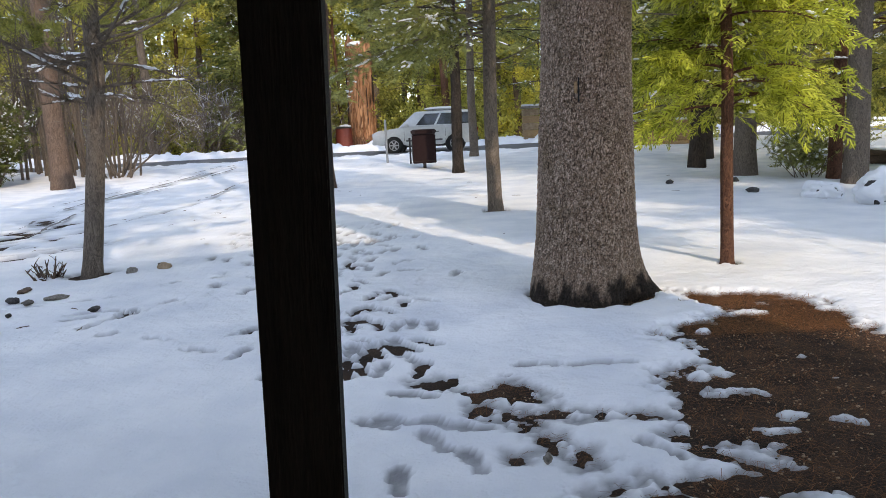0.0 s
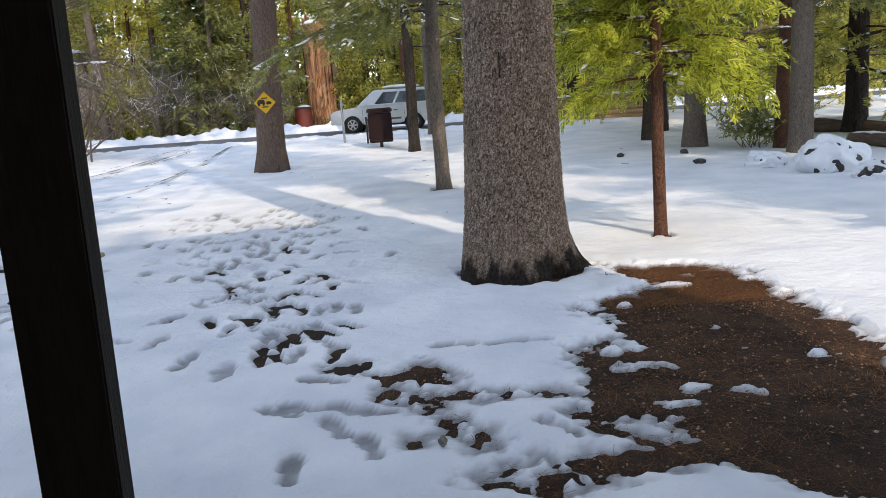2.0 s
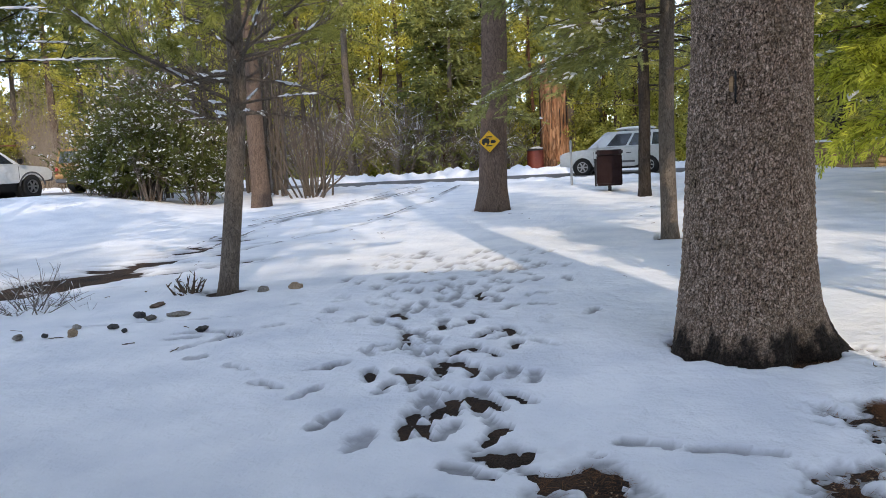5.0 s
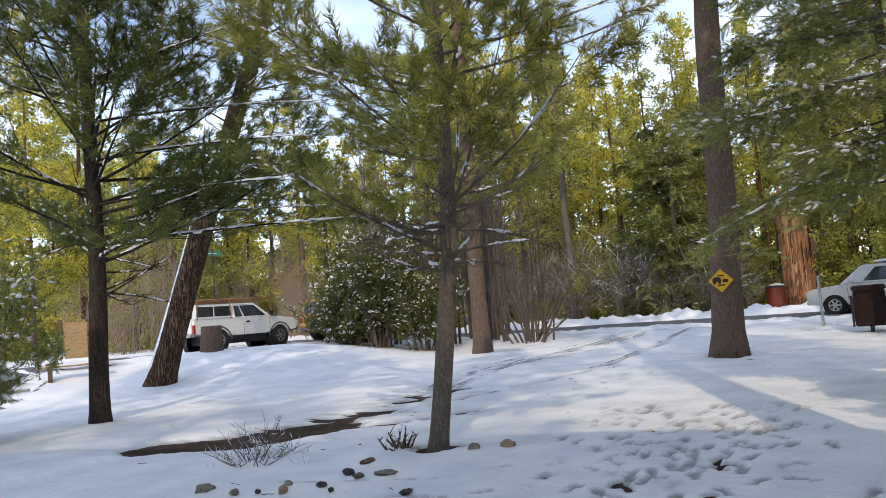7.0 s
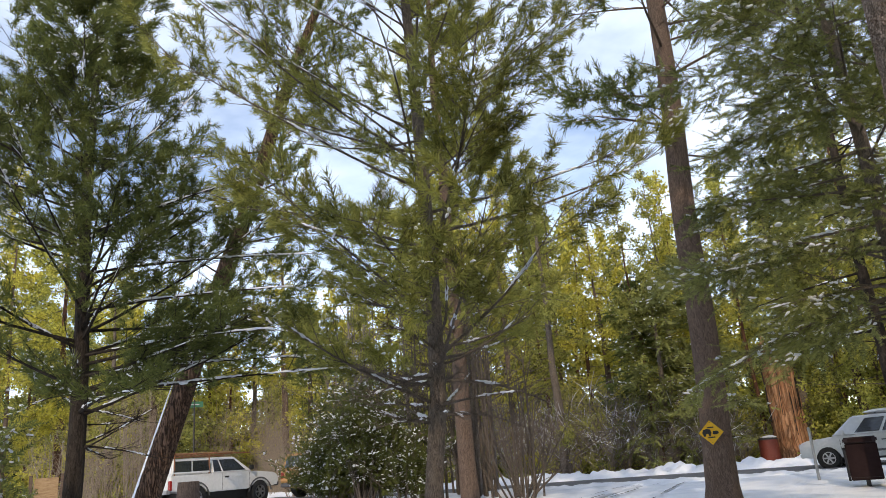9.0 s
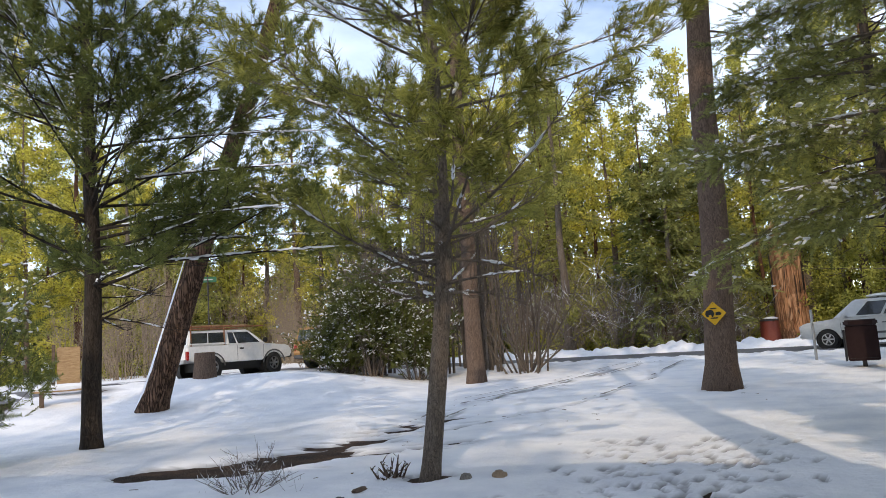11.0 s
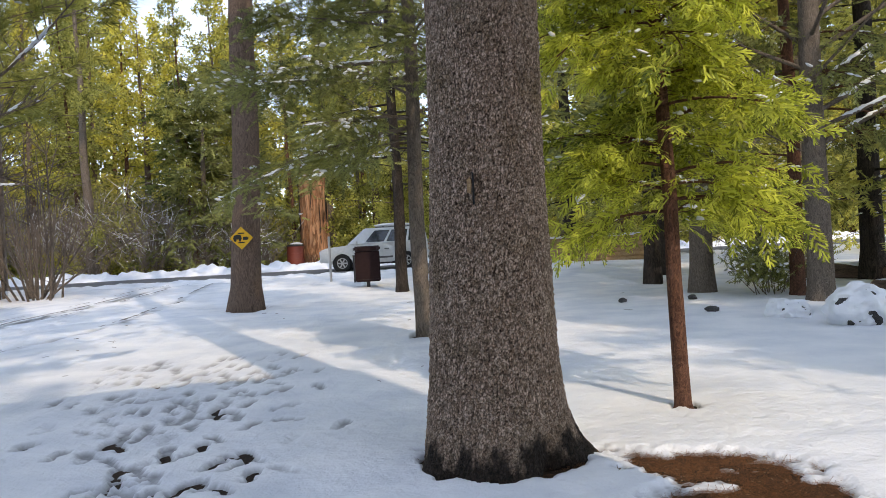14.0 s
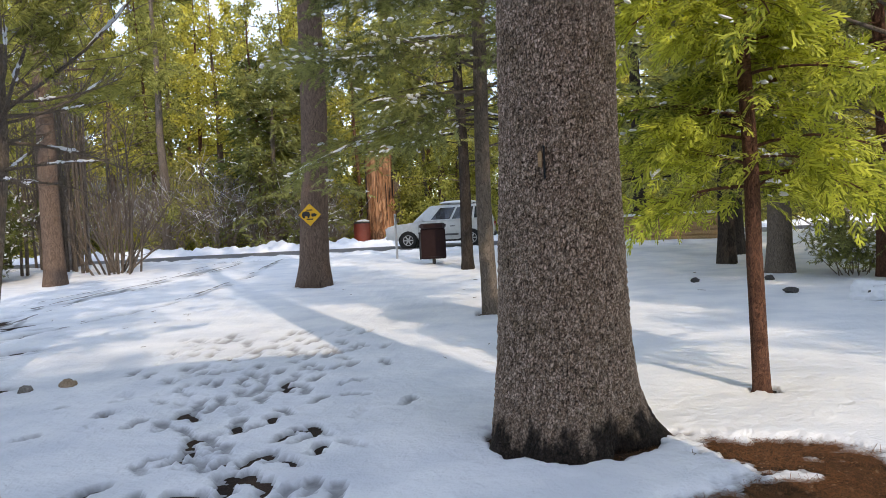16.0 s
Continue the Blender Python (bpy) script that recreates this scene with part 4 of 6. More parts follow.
# the big trunk by the path
def scaly_tree():
    r = np.random.default_rng(5)
    tree = thing("big_fir_tree", "massive old conifer trunk with grey-brown scaly bark and flared base", "tree", pose(1.33, 7.15, 0))
    sides, rows_near = 300, 350
    z = np.concatenate([np.linspace(-0.08, 4.3, rows_near), np.linspace(4.5, 30, 60)])
    w = np.arange(sides) * 2 * np.pi / sides
    Wg, Zg = np.meshgrid(w, z)
    rad = np.interp(z, [-0.1, 0.0, 0.15, 0.35, 0.6, 0.95, 2.2, 3.4, 12, 30], [0.60, 0.575, 0.535, 0.495, 0.465, 0.445, 0.392, 0.382, 0.29, 0.03])
    rad = rad[:, None] + 0 * Wg
    flare = np.exp(-np.maximum(Zg, 0) / 0.20)
    rad += flare * (0.06 * np.sin(3 * Wg + 1.0) + 0.05 * np.sin(5 * Wg + 2.4) + 0.03 * np.sin(9 * Wg))
    rad += 0.10 * np.exp(-np.maximum(Zg, 0) / 0.16) * np.exp(-(((Wg - radians(352) + np.pi) % (2 * np.pi) - np.pi) / 0.35) ** 2)
    rad *= 1 + 0.018 * np.sin(2 * Wg + 0.5 * Zg) + 0.03 * (fbm(np.cos(Wg) * 2 + 5, Zg * 1.2 + np.sin(Wg) * 2, 3, 4) - 0.5)
    # plates
    cu = 74
    wu = Wg / (2 * np.pi) * cu + 2.2 * (fbm(Wg * 7, Zg * 5, 3, 31) - 0.5)
    wv = Zg * 19 + 2.2 * (fbm(Wg * 9, Zg * 9, 3, 33) - 0.5)
    f1, f2, rid, lift = cellular(wu, wv, 3, cu)
    g1, g2, gid, glift = cellular(wu * 1.6, wv * 0.7, 8, cu * 1.6)
    gap = step(0.02, 0.15, f2 - f1)
    gap2 = step(0.02, 0.16, g2 - g1)
    fine = fbm(Wg * 60, Zg * 26, 3, 35)
    rad += 0.007 * (gap - 1) + 0.007 * rid - 0.009 * lift * gap + 0.003 * (gap2 - 1) + 0.004 * gid - 0.004 * glift + 0.009 * (fine - 0.5) - 0.004
    V = np.stack([np.cos(Wg) * rad - 0.045 + 0.018 * np.minimum(Zg, 3.4) + 0.01 * np.maximum(Zg - 3.4, 0), np.sin(Wg) * rad, Zg], -1).reshape(-1, 3)
    k = len(z)
    i = np.arange(k - 1)[:, None] * sides
    j = np.arange(sides)[None]
    F = np.stack([i + j, i + (j + 1) % sides, i + sides + (j + 1) % sides, i + sides + j], -1).reshape(-1, 4)
    tone = 0.5 * rid + 0.3 * gid + 0.35 * (fine - 0.3)
    foot = step(0.12, 0.27, Zg + 0.42 * (fbm(Wg * 6, Zg * 5, 3, 39) - 0.5) + 0.03 * np.sin(Wg * 7))
    crack = (0.42 + 0.58 * gap) * (0.75 + 0.25 * gap2) * (0.10 + 0.90 * foot)
    part("trunk", np_mesh("trunk", V, [F], BARK_BIG, True, {"scale_tone": tone.ravel(), "crack": crack.ravel()}), None, tree)
    # the scar where a bough broke off
    bm = prism([(-0.016, -0.045), (0.008, -0.055), (0.014, 0.03), (0.006, 0.055), (-0.016, 0.04)], 0.02)
    part("scar", bm, TAN_WOOD, tree, "orange-tan bare wood of a small scar", at=pose(-0.165, -0.385, 1.94, 0, 0, -20))
    bm = prism([(-0.004, -0.12), (0.004, -0.11), (0.005, 0.09), (-0.004, 0.1)], 0.02)
    part("crack", bm, BLACK, tree, at=pose(-0.143, -0.393, 1.93, 0, 0, -20))
    wood, P, D = [], [], []
    for q in range(60):                               # its crown, high above
        zz = r.uniform(9, 29)
        Q = limb((0, 0, zz), r.uniform(0, 360), r.uniform(-5, 15), (30 - zz) * 0.13 + 1.2, -20, 8, r)
        wood.append(tube(Q, np.linspace(0.05, 0.008, 8), 5))
        n = 22
        t = r.uniform(0.25, 1, n)
        P.append(np.stack([np.interp(t, np.linspace(0, 1, 8), Q[:, c]) for c in range(3)], 1) + r.normal(size=(n, 3)) * 0.25)
        D.append(r.normal(size=(n, 3)) + (0, 0, 0.2))
    V, F = join(wood)
    part("branchwork", np_mesh("branchwork", V, F, BARK_GREY, True), None, tree)
    P, D = np.concatenate(P), np.concatenate(D)
    V, F = scatter(*TUFT_FAR, P, turned(D), r.uniform(0.35, 0.6, len(P)))
    part("crown", np_mesh("crown", V, [F], PINE_DARK), None, tree)


scaly_tree()

conifer("cedar_tree", "young incense cedar with bright yellow-green drooping sprays", (3.03, 8.2), 7.2, 0.050, seed=11, bark_mat=BARK_RED, leaf_mat=CEDAR, style="feather", first=1.62, limbs=74, reach=0.90,
        top=0.35, elev=(4, 34), curve=-34, twigs=12, tufts=5, size=0.27, snow=0.14, shape=0.62, bare=0.02, category="cedar tree", lean=((0, 0, 0), (1.3, -0.06, 0), (8, -0.1, 0)), flare=1.7, wobble=0.035)
conifer("young_pine_tree", "young pine with a leaning trunk and long yellowish needles", (-4.5, 9.3), 12.5, 0.096, seed=12, bark_mat=BARK_GREY, leaf_mat=PINE, first=2.3, limbs=70, reach=3.0, top=0.3,
        elev=(-8, 22), curve=12, twigs=16, tufts=6, size=0.21, snow=0.50, dead=22, shape=0.55, bare=0.2, lean=((0, 0, 0), (2.6, 0.34, 0.12), (4, 0.38, 0.14), (13, 0.2, 0.1)), flare=1.3)
conifer("dark_pine_tree", "dark green pine with a dark trunk and snow on boughs", (-13.1, 10.4), 13.0, 0.17, seed=13, bark_mat=BARK_DARK, leaf_mat=PINE_DARK, first=3.0, limbs=74, reach=3.5, top=0.35,
        elev=(-10, 25), curve=14, twigs=17, tufts=6, size=0.27, snow=0.85, shape=0.5, bare=0.2, dead=8, extra=((3.5, 24, 3, 5.2, -4), (3.9, 42, 6, 4.6, -6), (4.3, 10, 2, 4.8, -6), (3.2, -25, 4, 3.6, -8), (5.2, 18, 4, 5.0, -8), (6.0, 35, 6, 4.8, -8), (4.8, 50, 4, 4.6, -8), (6.8, 5, 8, 4.6, -8)))
leaning = conifer("leaning_pine_tree", "old pine leaning to one side with deeply furrowed red-brown bark", (-17.7, 15.0), 21.0, 0.33, seed=14, bark_mat=BARK_OLD, leaf_mat=PINE_DARK, style="mid", first=7.0, limbs=26, reach=3.0, top=0.3,
        elev=(-10, 25), curve=10, twigs=10, tufts=6, size=0.32, snow=0.3, dead=14, lean=((0, 0, 0), (22, 6.0, 4.2)), shape=0.4)

def trunk_snow(tree, lean_x, lean_y, radius, facing, top, seed):
    """Wet snow plastered up one side of a trunk, ragged at its edges and broken towards the top."""
    zs, n = np.linspace(-0.05, top, 80), 9
    V = []
    for z in zs:
        wide = 0.25 + 1.1 * float(fbm(np.array(z * 2.6), np.array(1.5), 3, seed)) - 0.55 * float(fbm(np.array(z * 9.0), np.array(7.5), 3, seed + 2))
        half = radians(26) * (1 - 0.8 * max(z, 0) / top) * max(0.12, wide)
        flare = 1 + 0.26 * math.exp(-max(z, 0) / 0.45)
        for k in range(n):
            side = 2 * k / (n - 1) - 1
            rad = radius * flare * (1.05 - 0.09 * side ** 2)
            V.append((lean_x * z + rad * math.cos(facing + half * side), lean_y * z + rad * math.sin(facing + half * side), z))
    F = [(i * n + k, i * n + k + 1, (i + 1) * n + k + 1, (i + 1) * n + k) for i in range(len(zs) - 1) for k in range(n - 1)]
    part("snow_load", np_mesh("snow_load", V, [np.array(F)], SNOW, True), None, tree, "wet snow plastered on one side of the trunk")


trunk_snow(leaning, 6.0 / 22, 4.2 / 22, 0.345, radians(246), 4.6, 8)
conifer("signed_pine_tree", "tall straight pine with pinkish-brown bark, a yellow sign nailed to it", (-3.55, 20.8), 29.0, 0.35, seed=15, bark_mat=BARK_BROWN, leaf_mat=PINE_DARK, style="mid", first=9.0, limbs=48, reach=3.4, top=0.3,
        elev=(-12, 15), curve=-6, twigs=11, tufts=6, size=0.34, snow=0.40, dead=10, shape=0.55, sweep=(-160, 120), flare=1.5, lean=((0, 0, 0), (30, 1.2, 0)))
conifer("slim_fir_tree", "slim fir with grey trunk and dark snow-laden boughs", (0.86, 13.8), 15.0, 0.112, seed=16, bark_mat=BARK_GREY, leaf_mat=FIR, style="fir", first=3.2, limbs=88, reach=2.5, top=0.25,
        elev=(-10, 14), curve=-8, twigs=14, tufts=11, size=0.34, snow=0.42, dead=6, shape=0.75, bare=0.15, category="fir tree", extra=((4.45, 176, 4, 3.4, -12), (3.4, 178, -8, 3.5, -16), (5.6, 190, 0, 2.3, -15), (6.5, 170, 4, 2.2, -15)))
conifer("slim_fir_tree", "slim dark fir with snow on drooping boughs", (0.34, 24.0), 16.0, 0.16, seed=17, bark_mat=BARK_DARK, leaf_mat=FIR, style="fir", first=4.0, limbs=66, reach=3.4, top=0.25,
        elev=(-14, 10), curve=-10, twigs=10, tufts=5, size=0.42, snow=0.35, dead=16, shape=0.75, category="fir tree")
conifer("slim_fir_tree", "slim brown-trunked fir behind the litter bin", (1.05, 29.5), 17.0, 0.15, seed=18, bark_mat=BARK_GREY, leaf_mat=FIR, style="fir", first=4.5, limbs=44, reach=2.8, top=0.25,
        elev=(-14, 10), curve=-10, twigs=9, tufts=5, size=0.42, snow=0.3, dead=10, shape=0.75, category="fir tree")
conifer("roadside_pine_tree", "tall grey-brown pine standing beside bare shrubs", (-13.0, 25.1), 24.0, 0.30, seed=19, bark_mat=BARK_BROWN, leaf_mat=PINE, style="mid", first=6.0, limbs=56, reach=3.2, top=0.3,
        elev=(-8, 20), curve=6, twigs=13, tufts=6, size=0.38, snow=0.2, dead=8, shape=0.6, flare=1.4)
conifer("grey_pine_tree", "grey-barked pine with long bare upswept branches", (8.3, 15.4), 17.0, 0.21, seed=20, bark_mat=BARK_GREY, leaf_mat=FIR, style="fir", first=2.9, limbs=52, reach=3.6, top=0.3,
        elev=(10, 35), curve=8, twigs=11, tufts=7, size=0.36, snow=0.30, dead=10, shape=0.6, bare=0.35, extra=((2.9, 8, 22, 4.4, 6), (3.5, -8, 26, 4.6, 4), (4.0, 12, 28, 4.8, 6), (4.6, -2, 30, 4.6, 4), (5.2, 10, 32, 4.4, 4), (5.9, 0, 34, 4.2, 4), (3.2, -15, 20, 3.6, 4)))
conifer("red_cedar_tree", "slender cedar with fibrous red-brown bark", (8.45, 16.5), 14.0, 0.125, seed=21, bark_mat=BARK_RED, leaf_mat=FIR, style="cedar", first=2.6, limbs=46, reach=2.2, top=0.2,
        elev=(-15, 15), curve=-12, twigs=10, tufts=5, size=0.40, snow=0.12, shape=0.85, category="cedar tree")
for bx, by, hh, rr, sd, lf, st, fi in ((-10.6, 43.0, 10, 0.2, 44, FIR, "fir_far", 0.4), (-8.9, 44.6, 12, 0.2, 45, FIR, "fir_far", 0.4), (-12.2, 44.0, 11, 0.2, 46, PINE_DARK, "fir_far", 0.5), (7.1, 21.4, 18, 0.2, 31, FIR, "fir_far", 2.2), (7.15, 18.2, 15, 0.24, 32, FAR_LEAF, "fir_far", 1.5), (11.6, 19.0, 17, 0.25, 33, PINE, "fir_far", 1.6), (12.6, 24.0, 20, 0.3, 34, FAR_LEAF, "fir_far", 2.0),
                                       (8.4, 24.6, 19, 0.22, 35, PINE, "fir_far", 2.4), (9.5, 28.0, 20, 0.28, 36, PINE, "fir_far", 1.8), (16.2, 22.0, 18, 0.3, 37, FAR_LEAF, "fir_far", 1.8), (13.2, 14.8, 13, 0.2, 38, PINE, "fir_far", 1.4),
                                       (7.4, 33.0, 21, 0.26, 39, PINE, "fir_far", 2.0), (14.5, 31.0, 22, 0.3, 40, FAR_LEAF, "fir_far", 1.0), (19.5, 29.0, 22, 0.3, 41, FAR_LEAF, "fir_far", 1.0), (5.4, 41.0, 18, 0.2, 42, FIR, "fir_far", 3.0)):
    conifer("forest_fir_tree", "dense mid-green fir in the wood with snow on its boughs", (bx, by), hh, rr, seed=sd, bark_mat=BARK_DARK if sd % 2 else BARK_GREY, leaf_mat=lf, style=st, first=fi, limbs=52, reach=2.9, top=0.22,
            elev=(-15, 12), curve=-8, twigs=8, tufts=5, size=0.56, snow=0.30, shape=0.85, bare=0.12, category="fir tree", group="firs of the wood", detail=14, segs=20, dead=4)

# trees outside the walk's view, added to dapple it with their shade
for bx, by, hh, sd in ((13.2, -1.5, 13, 51), (15.5, 2.5, 13, 52), (-15.0, -6.0, 17, 54), (17.5, 7.5, 13, 55), (11.2, 3.0, 11, 59), (10.4, 6.0, 10, 60), (13.6, 4.8, 12, 61), (12.6, 0.8, 12, 62), (6.8, -13.0, 27, 56), (1.5, -13.0, 26, 57), (-4.5, -12.0, 25, 58)):
    conifer("unseen_shade_pine", "dark green pine out of view beside the cabin, added for its shade", (bx, by), hh, 0.3, seed=sd, bark_mat=BARK_BROWN, leaf_mat=PINE_DARK, style="far", first=3.2 if hh < 20 else 10.0, limbs=44, reach=3.0, top=0.3, elev=(-10, 20), curve=6,
            twigs=6, tufts=4, size=0.52, snow=0, shape=0.6, group="pines by the cabin", detail=12, segs=16)


def far_conifer(bx, by, hh, rr, seed, mat, width, first, ring):
    """A tree of the wood beyond the road."""
    r = np.random.default_rng(seed)
    z0 = 0.25
    tree = thing("far_conifer", "tall conifer of the wood beyond the road", "tree", pose(bx, by, z0), "wood beyond the road")
    axis = bent((0, 0, -0.2), ((0, 0, 0), (40, r.normal() * 0.8, 0)), hh, 10, 0.05, r)
    V, F = trunk_mesh(axis, rr * (1 - np.linspace(0, 0.96, 10)), 9, r)
    part("trunk", np_mesh("trunk", V, [F], (BARK_BROWN, BARK_GREY, BARK_RED)[seed % 3], True), None, tree)
    P, D, wood = [], [], []
    n = int(44 * hh / 20)
    for i in range(n):
        f = (i + r.uniform(0, 1)) / n
        z = first + (hh - first) * f
        az = r.uniform(0, 2 * np.pi)
        ln = width * (1 - f) ** 0.75 * r.uniform(0.5, 1.15) + 0.25
        p0 = np.array([np.interp(z, axis[:, 2], axis[:, 0]), np.interp(z, axis[:, 2], axis[:, 1]), z])
        Q = limb(p0, math.degrees(az), r.uniform(-15, 20), ln, r.uniform(-25, 10), 4, r)
        wood.append(tube(Q, np.linspace(0.035, 0.01, 4), 3))
        k = int((12 + 12 * ln) * (0.62, 0.42, 0.30)[ring])
        t = r.uniform(0.15, 1, k)
        P.append(np.stack([np.interp(t, np.linspace(0, 1, 4), Q[:, c]) for c in range(3)], 1) + r.normal(size=(k, 3)) * np.array([0.22, 0.22, 0.14]) * (0.6 + ln * 0.3))
        D.append(np.tile([np.cos(az), np.sin(az), 0.1], (k, 1)) + r.normal(size=(k, 3)) * 0.6)
    V, F = join(wood)
    part("twigwork", np_mesh("twigwork", V, F, BARK_GREY), None, tree)
    P, D = np.concatenate(P), np.concatenate(D)
    V, F = scatter(*(TUFT_FAR if ring == 0 else TUFT_WOOD), P, turned(D), r.uniform(0.30, 0.55, len(P)) * (1.25, 1.7, 2.5)[ring])
    part("crown", np_mesh("crown", V, [F], mat), None, tree)


fr = np.random.default_rng(91)
for ring, (lo, hi, num) in enumerate(((43, 50, 40), (51, 64, 50), (66, 92, 56))):
    for i in range(num):
        bearing = -46 + 112 * (i + fr.uniform(0.15, 0.85)) / num      # degrees to the left of +y
        d = fr.uniform(lo, hi)
        bx, by = 0.6 - d * math.sin(radians(bearing)), 1.8 + d * math.cos(radians(bearing))
        if by < 42.5 and bx > -27:
            by = fr.uniform(43, 47)
        if by < 42.5 and bx > -34:
            bx -= 8
        if -8.0 < bx < -3.6 and by < 48:
            by += 6
        # the wood stands lower where sky shows between the crowns
        low = 0.36 * math.exp(-((bearing - 16) / 3.5) ** 2) + 0.8 * math.exp(-((bearing - 47) / 9) ** 2) - 0.35 * math.exp(-((bearing - 29) / 7.0) ** 2)
        hh = (fr.uniform(15, 23) if ring < 2 else fr.uniform(19, 29)) * (1 - 0.5 * max(-0.4, min(1, low)))
        far_conifer(bx, by, hh, fr.uniform(0.14, 0.32), 100 + ring * 50 + i, (FAR_LEAF, FAR_YELLOW, FAR_LEAF, PINE, FAR_YELLOW)[int(fr.integers(0, 5))], fr.uniform(2.6, 4.2), fr.uniform(0.3, 2.4), ring)

# low growth under the far trees
n = 15000
ang, dist = np.radians(fr.uniform(-46, 68, n)), fr.uniform(44, 82, n)
P = np.stack([0.6 - dist * np.sin(ang), 1.8 + dist * np.cos(ang), 0.2 + fr.uniform(0, 1, n) ** 1.6 * (1.2 + 3.4 * vnoise(ang * 40, dist * 0.15, 8))], 1)
P = P[(P[:, 1] > 42.5) | (P[:, 0] < -36)]
V, F = scatter(*TUFT_FAR, P, turned(fr.normal(size=P.shape) + (0, 0, 0.5)), fr.uniform(0.5, 1.0, len(P)))
tagged(new("undergrowth", np_mesh("undergrowth", V, [F], FAR_LEAF)), "olive green undergrowth between the far trunks", "undergrowth", kind="stuff")


# ---------------------------------------------------------------- shrubs
def bare_shrub(name, label, at, stems, height, spread, seed, mat, snow=0.25, leaves=None, leaf_size=0.1, leaf_n=6, thick=0.02, upright=0.0, category="shrub", group="", forks=5, apart=False):
    """Bare stems from one root, forking, with snow on them and leaves where it has any."""
    r = np.random.default_rng(seed)
    z0 = over(*at)
    bush = thing(name, label, category, pose(at[0], at[1], z0), group)
    wood, white, P, D = [], [], [], []
    for i in range(stems):
        a = r.uniform(0, 2 * np.pi)
        root = np.array([np.cos(a), np.sin(a), 0]) * r.uniform(0, 0.28) * spread
        root[2] = -0.05
        ln = height * r.uniform(0.6, 1.1)
        el = 90 - r.uniform(0, 1) * (60 * (1 - upright)) * min(1, spread / height * 1.4)
        Q = limb(root, math.degrees(a) + r.normal() * 40, el, ln, r.uniform(-22, 12) * (1 - upright), 8, r, 0.12)
        if apart:
            wood = []
        wood.append(tube(Q, np.linspace(thick, thick * 0.2, 8), 5 if apart else 3))
        for j in range(forks):
            t = r.uniform(0.25, 0.95)
            q = np.array([np.interp(t, np.linspace(0, 1, 8), Q[:, c]) for c in range(3)])
            S = limb(q, r.uniform(0, 360), r.uniform(15, 75), ln * r.uniform(0.15, 0.4), r.uniform(-30, 25), 5, r, 0.15)
            wood.append(tube(S, np.linspace(thick * 0.4, thick * 0.12, 5), 3))
            if snow and not leaves and r.random() < snow:
                white.append(tube(S[:4] + (0, 0, thick * 0.3), np.sin(np.linspace(0.3, 2.8, 4)) * thick * r.uniform(0.35, 0.75), 4))
            if leaves:
                k = leaf_n
                tt = r.uniform(0.2, 1, k)
                P.append(np.stack([np.interp(tt, np.linspace(0, 1, 5), S[:, c]) for c in range(3)], 1) + r.normal(size=(k, 3)) * leaf_size * 0.4)
                D.append(r.normal(size=(k, 3)) + (0, 0, 0.4))
        if apart:
            part("stem", np_mesh("stem", *join(wood), mat, True), None, bush)
    if not apart:
        part("branchwork", np_mesh("branchwork", *join(wood), mat, True), None, bush)
    if leaves:
        P, D = np.concatenate(P), np.concatenate(D)
        V, F = scatter(*COMB_LEAF, P, turned(D), 1.3 * leaf_size * r.uniform(0.7, 1.3, len(P)))
        part("leaves", np_mesh("leaves", V, [F], leaves), None, bush)
        pick = r.random(len(P)) < snow * 0.5
        if pick.any():
            white.append(snow_clumps(P[pick], D[pick], leaf_size * 1.7, r, 3))
    if white:
        V, F = join(white)
        part("snow_load", np_mesh("snow_load", V, F, SNOW, True), None, bush, "lumps of snow caught in the twigs")
    return bush


bare_shrub("willow_shrub", "bare grey willow shrub with many upright stems", (-12.4, 28.0), 19, 4.4, 3.0, 201, BARK_GREY, 0, thick=0.045, upright=0.12, forks=11, apart=True)
for k, (bx, by, hh) in enumerate(((-11.5, 43.5, 4.6), (-14.0, 43.0, 5.0), (-9.0, 43.8, 4.2), (-17.0, 43.2, 5.2), (-20.0, 43.5, 5.0), (-23.5, 43.0, 5.5), (-8.4, 45.5, 3.0))):
    bare_shrub("bare_thicket", "snow-dusted thicket of bare brown-grey twigs beyond the road", (bx, by), 110, hh, 3.0, 210 + k, TWIG_GREY, 0.20, thick=0.017, upright=0.1, forks=9, group="thickets beyond the road")
for k, (bx, by) in enumerate(((-19.6, 25.6), (-17.9, 25.4), (-16.4, 26.2), (-18.8, 27.0), (-20.8, 27.0))):
    bare_shrub("evergreen_shrub", "dense dark evergreen shrub flecked with snow", (bx, by), 34, (2.6, 4.4, 3.2, 5.0, 3.0)[k], 1.7, 230 + k, TWIG, 0.30, SHRUB_LEAF, 0.26, 6, 0.02, forks=11, group="evergreen shrubs by the drive")
for k in range(30):                                    # young bare aspens behind the shrubs
    bx, by = -12.5 - fr.uniform(0, 11), 27.5 + fr.uniform(0, 5)
    bare_shrub("bare_aspen", "thin bare grey aspen sapling", (bx, by), 3, fr.uniform(6, 11), 0.9, 250 + k, BARK_GREY if k % 3 else TWIG_GREY, 0, thick=0.06, upright=0.75, category="sapling", group="aspen saplings", forks=9, apart=True)
for k in range(26):                                    # tan bare brush behind the drive
    bearing, d = fr.uniform(37, 66), fr.uniform(36, 52)
    bare_shrub("tan_brush", "pale tan bare brush behind the drive", (0.6 - d * math.sin(radians(bearing)), 1.8 + d * math.cos(radians(bearing))), 34, fr.uniform(3, 6.5), 2.6, 300 + k, TWIG_TAN, 0, thick=0.018,
               upright=0.5, group="brush behind the drive", forks=7)
